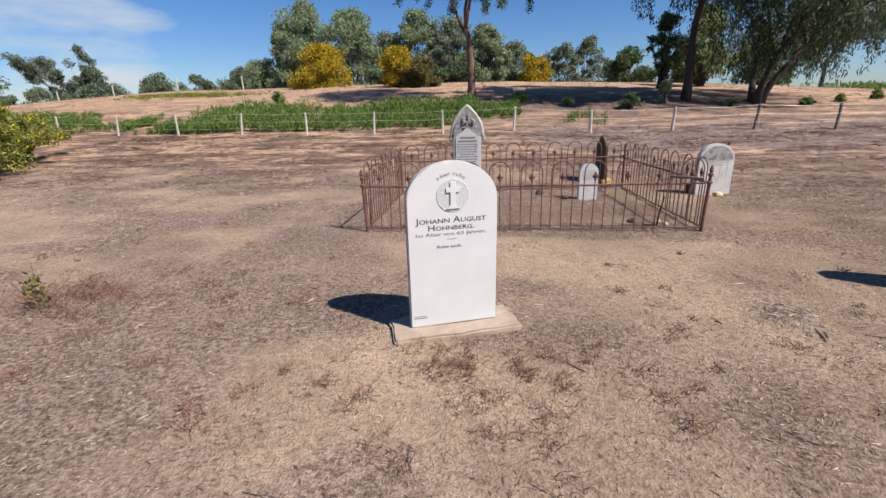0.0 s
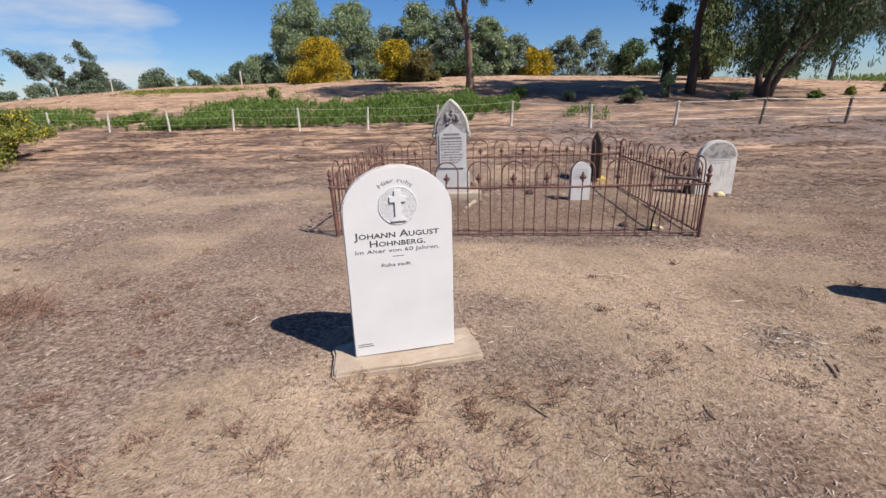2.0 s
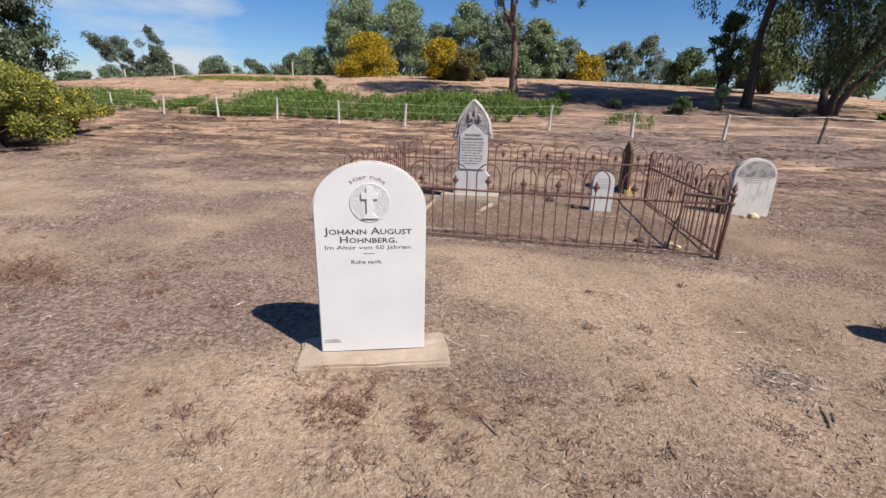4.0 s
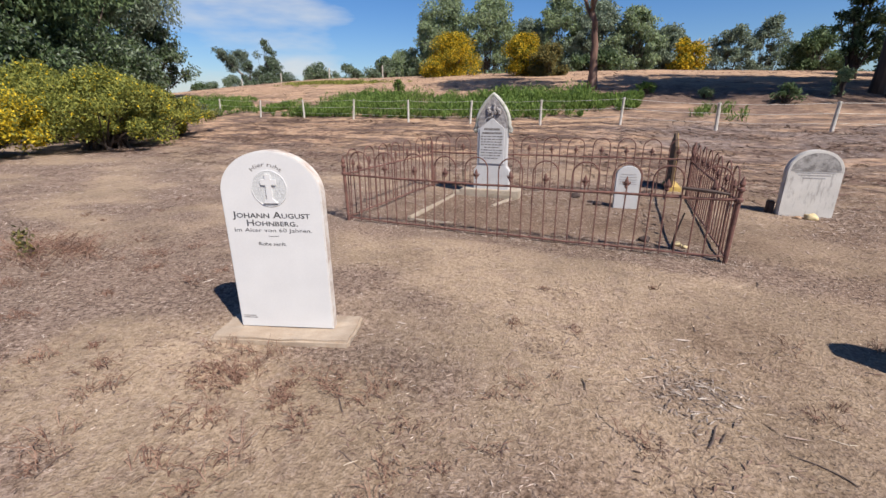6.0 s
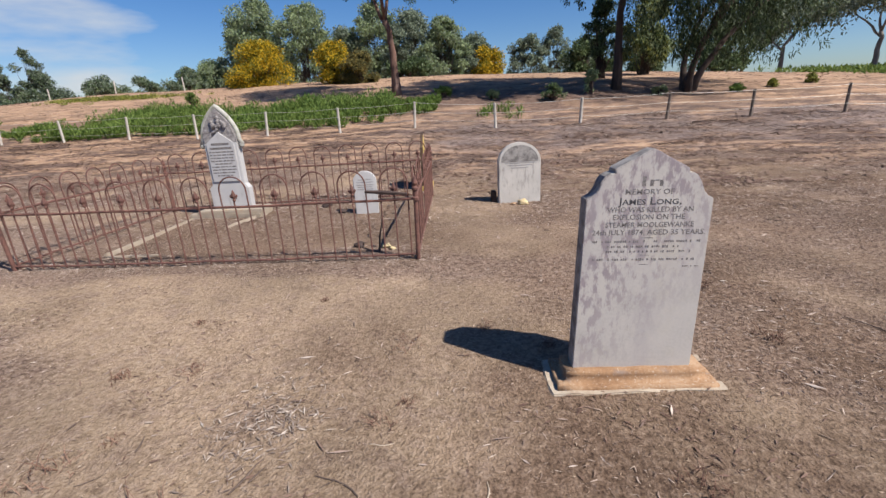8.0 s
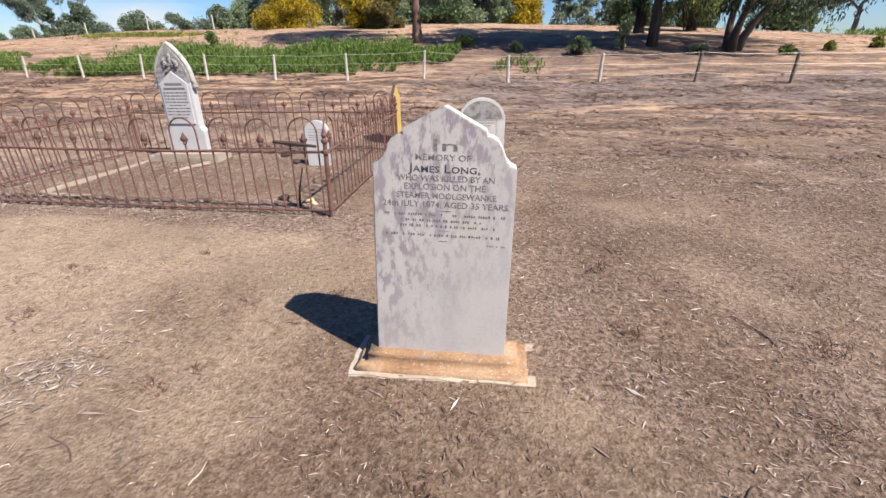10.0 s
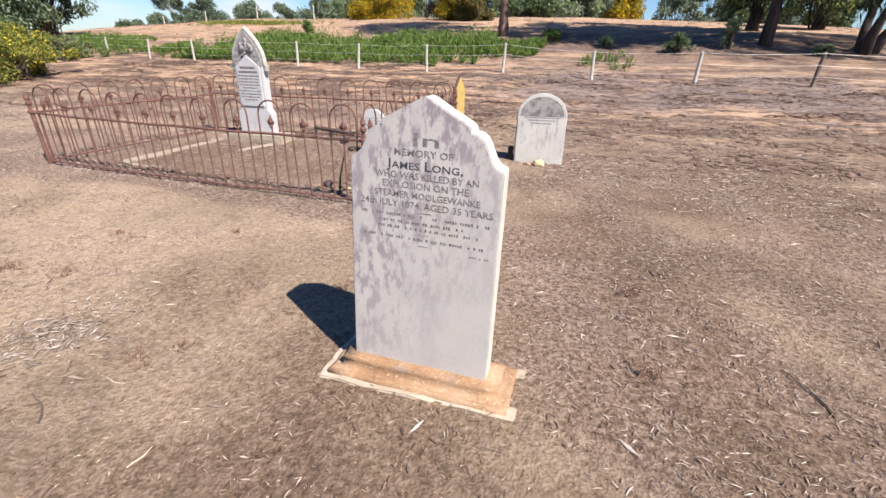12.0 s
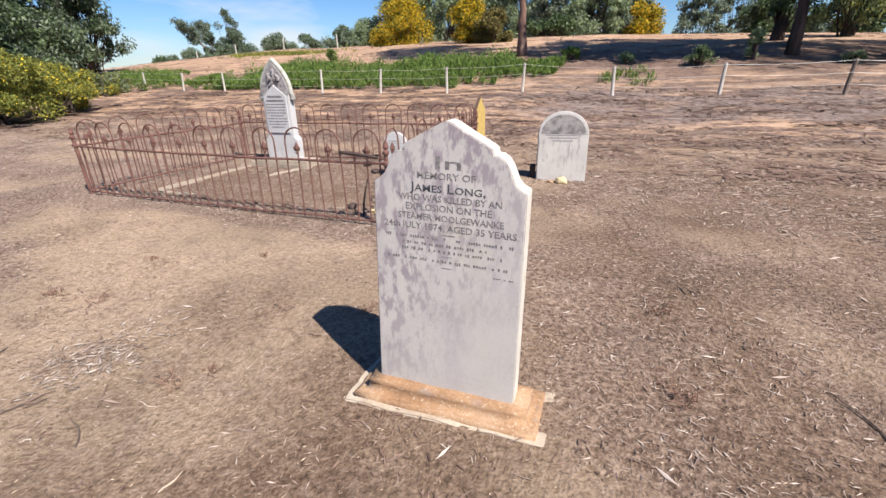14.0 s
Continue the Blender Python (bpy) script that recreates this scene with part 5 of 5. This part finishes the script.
strips(3200, 0.4, 4.9, 6.2, 6.75, 0.03, 0.08, 55, "pale bark strips drifted along the foot of a railing", lambda x, y: math.exp(-((y - 6.45 - 0.03 * (x - 0.6)) / 0.13) ** 2), 0.06)

strips(9000, -14, 18, 9.5, 18.8, 0.10, 0.34, 57, "dark curled bark strewn over orange earth", lambda x, y: max(0.0, 0.15 + 1.3 * noise.noise((x * 0.35, y * 1.0, 61)) + 0.7 * noise.noise((x * 1.2, y * 2.6, 61))), 0.05, chip_dark)
strips(7000, 3, 19, 13.5, 21.5, 0.08, 0.26, 56, "grey bark shed over the bank below the gum trees", lambda x, y: fallen(x, y), 0.05)


def twig(x, y, length, ang, seed, mat=None, r=0.006):
    rnd = random.Random(seed)
    bm = bmesh.new()
    pts, p, a = [], Vector((-length / 2, 0, 0)), 0
    for i in range(6):
        pts.append(p.copy())
        a += rnd.uniform(-0.35, 0.35)
        p = p + Vector((math.cos(a), math.sin(a), rnd.uniform(-0.05, 0.06))) * length / 5
    add_tube(bm, pts, [r * 0.8, r, r, r * 0.9, r * 0.7, r * 0.4], 5)
    if length > 0.2:
        q = pts[3]
        add_tube(bm, [q, q + Vector((math.cos(a + 0.9), math.sin(a + 0.9), 0.08)) * length * 0.25], [r * 0.6, r * 0.25], 4)
    ob = new("twig", mesh_of("twig", bm, mat or twig_mat))
    ob.matrix_basis = pose(x, y, ground_z(x, y) + r * 1.2, 0, 0, ang)
    return tagged(ob, "fallen dry twig lying on the earth" if mat is None else "pale bleached stick lying on the earth", "twig", "fallen twigs")


rnd = random.Random(77)
twig(4.285, 3.98, 0.19, 80, 1, None, 0.005)
for i in range(60):
    x, y = rnd.uniform(-2.5, 10), rnd.uniform(1.8, 9)
    twig(x, y, rnd.uniform(0.05, 0.22), rnd.uniform(0, 180), 100 + i, pale_twig if rnd.random() < 0.2 else None, rnd.uniform(0.002, 0.004))


def dry_weed(bm, x, y, h, seed):
    rnd = random.Random(seed)
    base = Vector((x, y, ground_z(x, y)))
    for i in range(rnd.randint(12, 22)):
        a, t = rnd.uniform(0, 6.28), rnd.uniform(0.5, 2.2)
        k = h * rnd.uniform(0.4, 1.0)
        tip = Vector((math.cos(a) * t * k, math.sin(a) * t * k, k))
        o = base + Vector((rnd.gauss(0, 0.7), rnd.gauss(0, 0.7), 0)) * h
        add_tube(bm, [o + Vector((0, 0, -0.01)), o + tip * 0.5 + Vector((0, 0, 0.01)), o + tip], [0.0019, 0.0016, 0.0009], 3)
        for q in range(2):
            b = o + tip * rnd.uniform(0.4, 1)
            e = Vector((rnd.gauss(0, 1), rnd.gauss(0, 1), rnd.gauss(0.1, 0.5))).normalized() * h * 0.3
            add_tube(bm, [b, b + e, b + e * 1.3], [0.0013, 0.0011, 0.0026], 3)


mat_of_weeds = bmesh.new()
for i in range(110):
    x, y = (rnd.gauss(-0.9, 1.0), rnd.gauss(4.2, 1.2)) if i < 50 else (rnd.gauss(2.2, 0.9), rnd.gauss(3.1, 0.35)) if i < 76 else (rnd.uniform(3, 9), rnd.uniform(3, 6))
    dry_weed(mat_of_weeds, x, y, rnd.uniform(0.03, 0.085), 300 + i)
for i in range(16):
    dry_weed(mat_of_weeds, -1.35 + rnd.gauss(0, 0.28), 4.15 + rnd.gauss(0, 0.2), rnd.uniform(0.10, 0.26), 500 + i)
for i in range(26):
    dry_weed(mat_of_weeds, 1.95 + rnd.gauss(0, 0.45), 3.45 + rnd.gauss(0, 0.16), rnd.uniform(0.03, 0.08), 560 + i)
tagged(new("dry_weeds", mesh_of("dry_weeds", mat_of_weeds, dry_stem)), "dead brown weed stems standing in dry earth", "weeds", kind="stuff")
green = leaf_cloud("green_weed", wattle_dull, [(0, 0, 0.16), (0.06, 0, 0.12), (-0.04, 0.03, 0.24), (0.0, 0.02, 0.29)], 0.08, 130, 0.05, 8, None, -0.3, 1.0, 0.4)
green.matrix_basis = pose(-1.5, 4.05, ground_z(-1.5, 4.05) - 0.05)
tagged(green, "small olive weed among dead stems", "weed")

# sticks and fragments lying about
for i, (x, y, k, a) in enumerate(((3.74, 4.13, 0.12, 80), (4.68, 3.95, 0.26, 150), (4.84, 6.07, 0.12, 70), (2.6, 3.49, 0.22, 150), (7.56, 5.16, 0.34, 115), (3.44, 3.53, 0.14, 120), (1.79, 2.7, 0.20, 100), (7.01, 6.12, 0.14, 110), (7.06, 6.1, 0.14, 115), (3.54, 2.95, 0.16, 150), (4.34, 3.98, 0.10, 60))):
    twig(x, y, k * 0.85, a, 600 + i, None, 0.004)
for i, (x, y, k, a) in enumerate(((4.81, 4.18, 0.22, 20), (7.31, 5.8, 0.14, 150), (7.29, 5.21, 0.16, 160), (3.2, 4.9, 0.10, 20), (8.2, 6.4, 0.16, 170), (8.6, 5.6, 0.14, 10), (2.9, 3.2, 0.12, 60))):
    twig(x, y, k * 0.5, a, 640 + i, pale_twig, 0.0025)
for i, (x, y, w, m, t) in enumerate(((4.28, 6.92, 0.05, straw_stone, "pale broken stone by the railing corner"), (4.36, 6.86, 0.035, straw_stone, "pale broken stone by the railing corner"), (3.98, 6.98, 0.06, dark_iron, "dark rusted iron fragment inside the railing"), (2.99, 8.9, 0.07, dark_iron, "dark rusted iron fragment inside the railing"), (3.35, 8.5, 0.06, dark_iron, "dark rusted iron fragment inside the railing"))):
    rock(x, y, (w, w * 0.8, w * 0.6), m, t, 20 + i, "fragment" if m == dark_iron else "stone", "iron_fragment" if m == dark_iron else "stone")

# posts along the skyline
for i, (x, y) in enumerate(((-40.5, 43), (-34, 42.5), (-27, 42), (-20.5, 42), (-14, 42))):
    bm = bmesh.new()
    add_tube(bm, [(0, 0, -0.2), (0, 0, 0.5), (0.02, 0, 1.15), (0.02, 0, 1.18)], [0.06, 0.06, 0.055, 0.045], 7)
    ob = new("fence_post", mesh_of("fence_post", bm, post_grey))
    ob.matrix_basis = pose(x, y, ground_z(x, y), 0, 2 * (i % 3) - 2)
    tagged(ob, "weathered timber fence post on the crest", "post", "skyline posts")
litter("leaf_litter", chip_dark, 9000, -45, 34, 24, 44, 0.12, 0.55, 3, "scattered dark sticks on the sandy bank", lambda x, y: 0.15 + 0.85 * max(0, noise.noise((x * 0.3, y * 0.9, 12)) + 0.2))
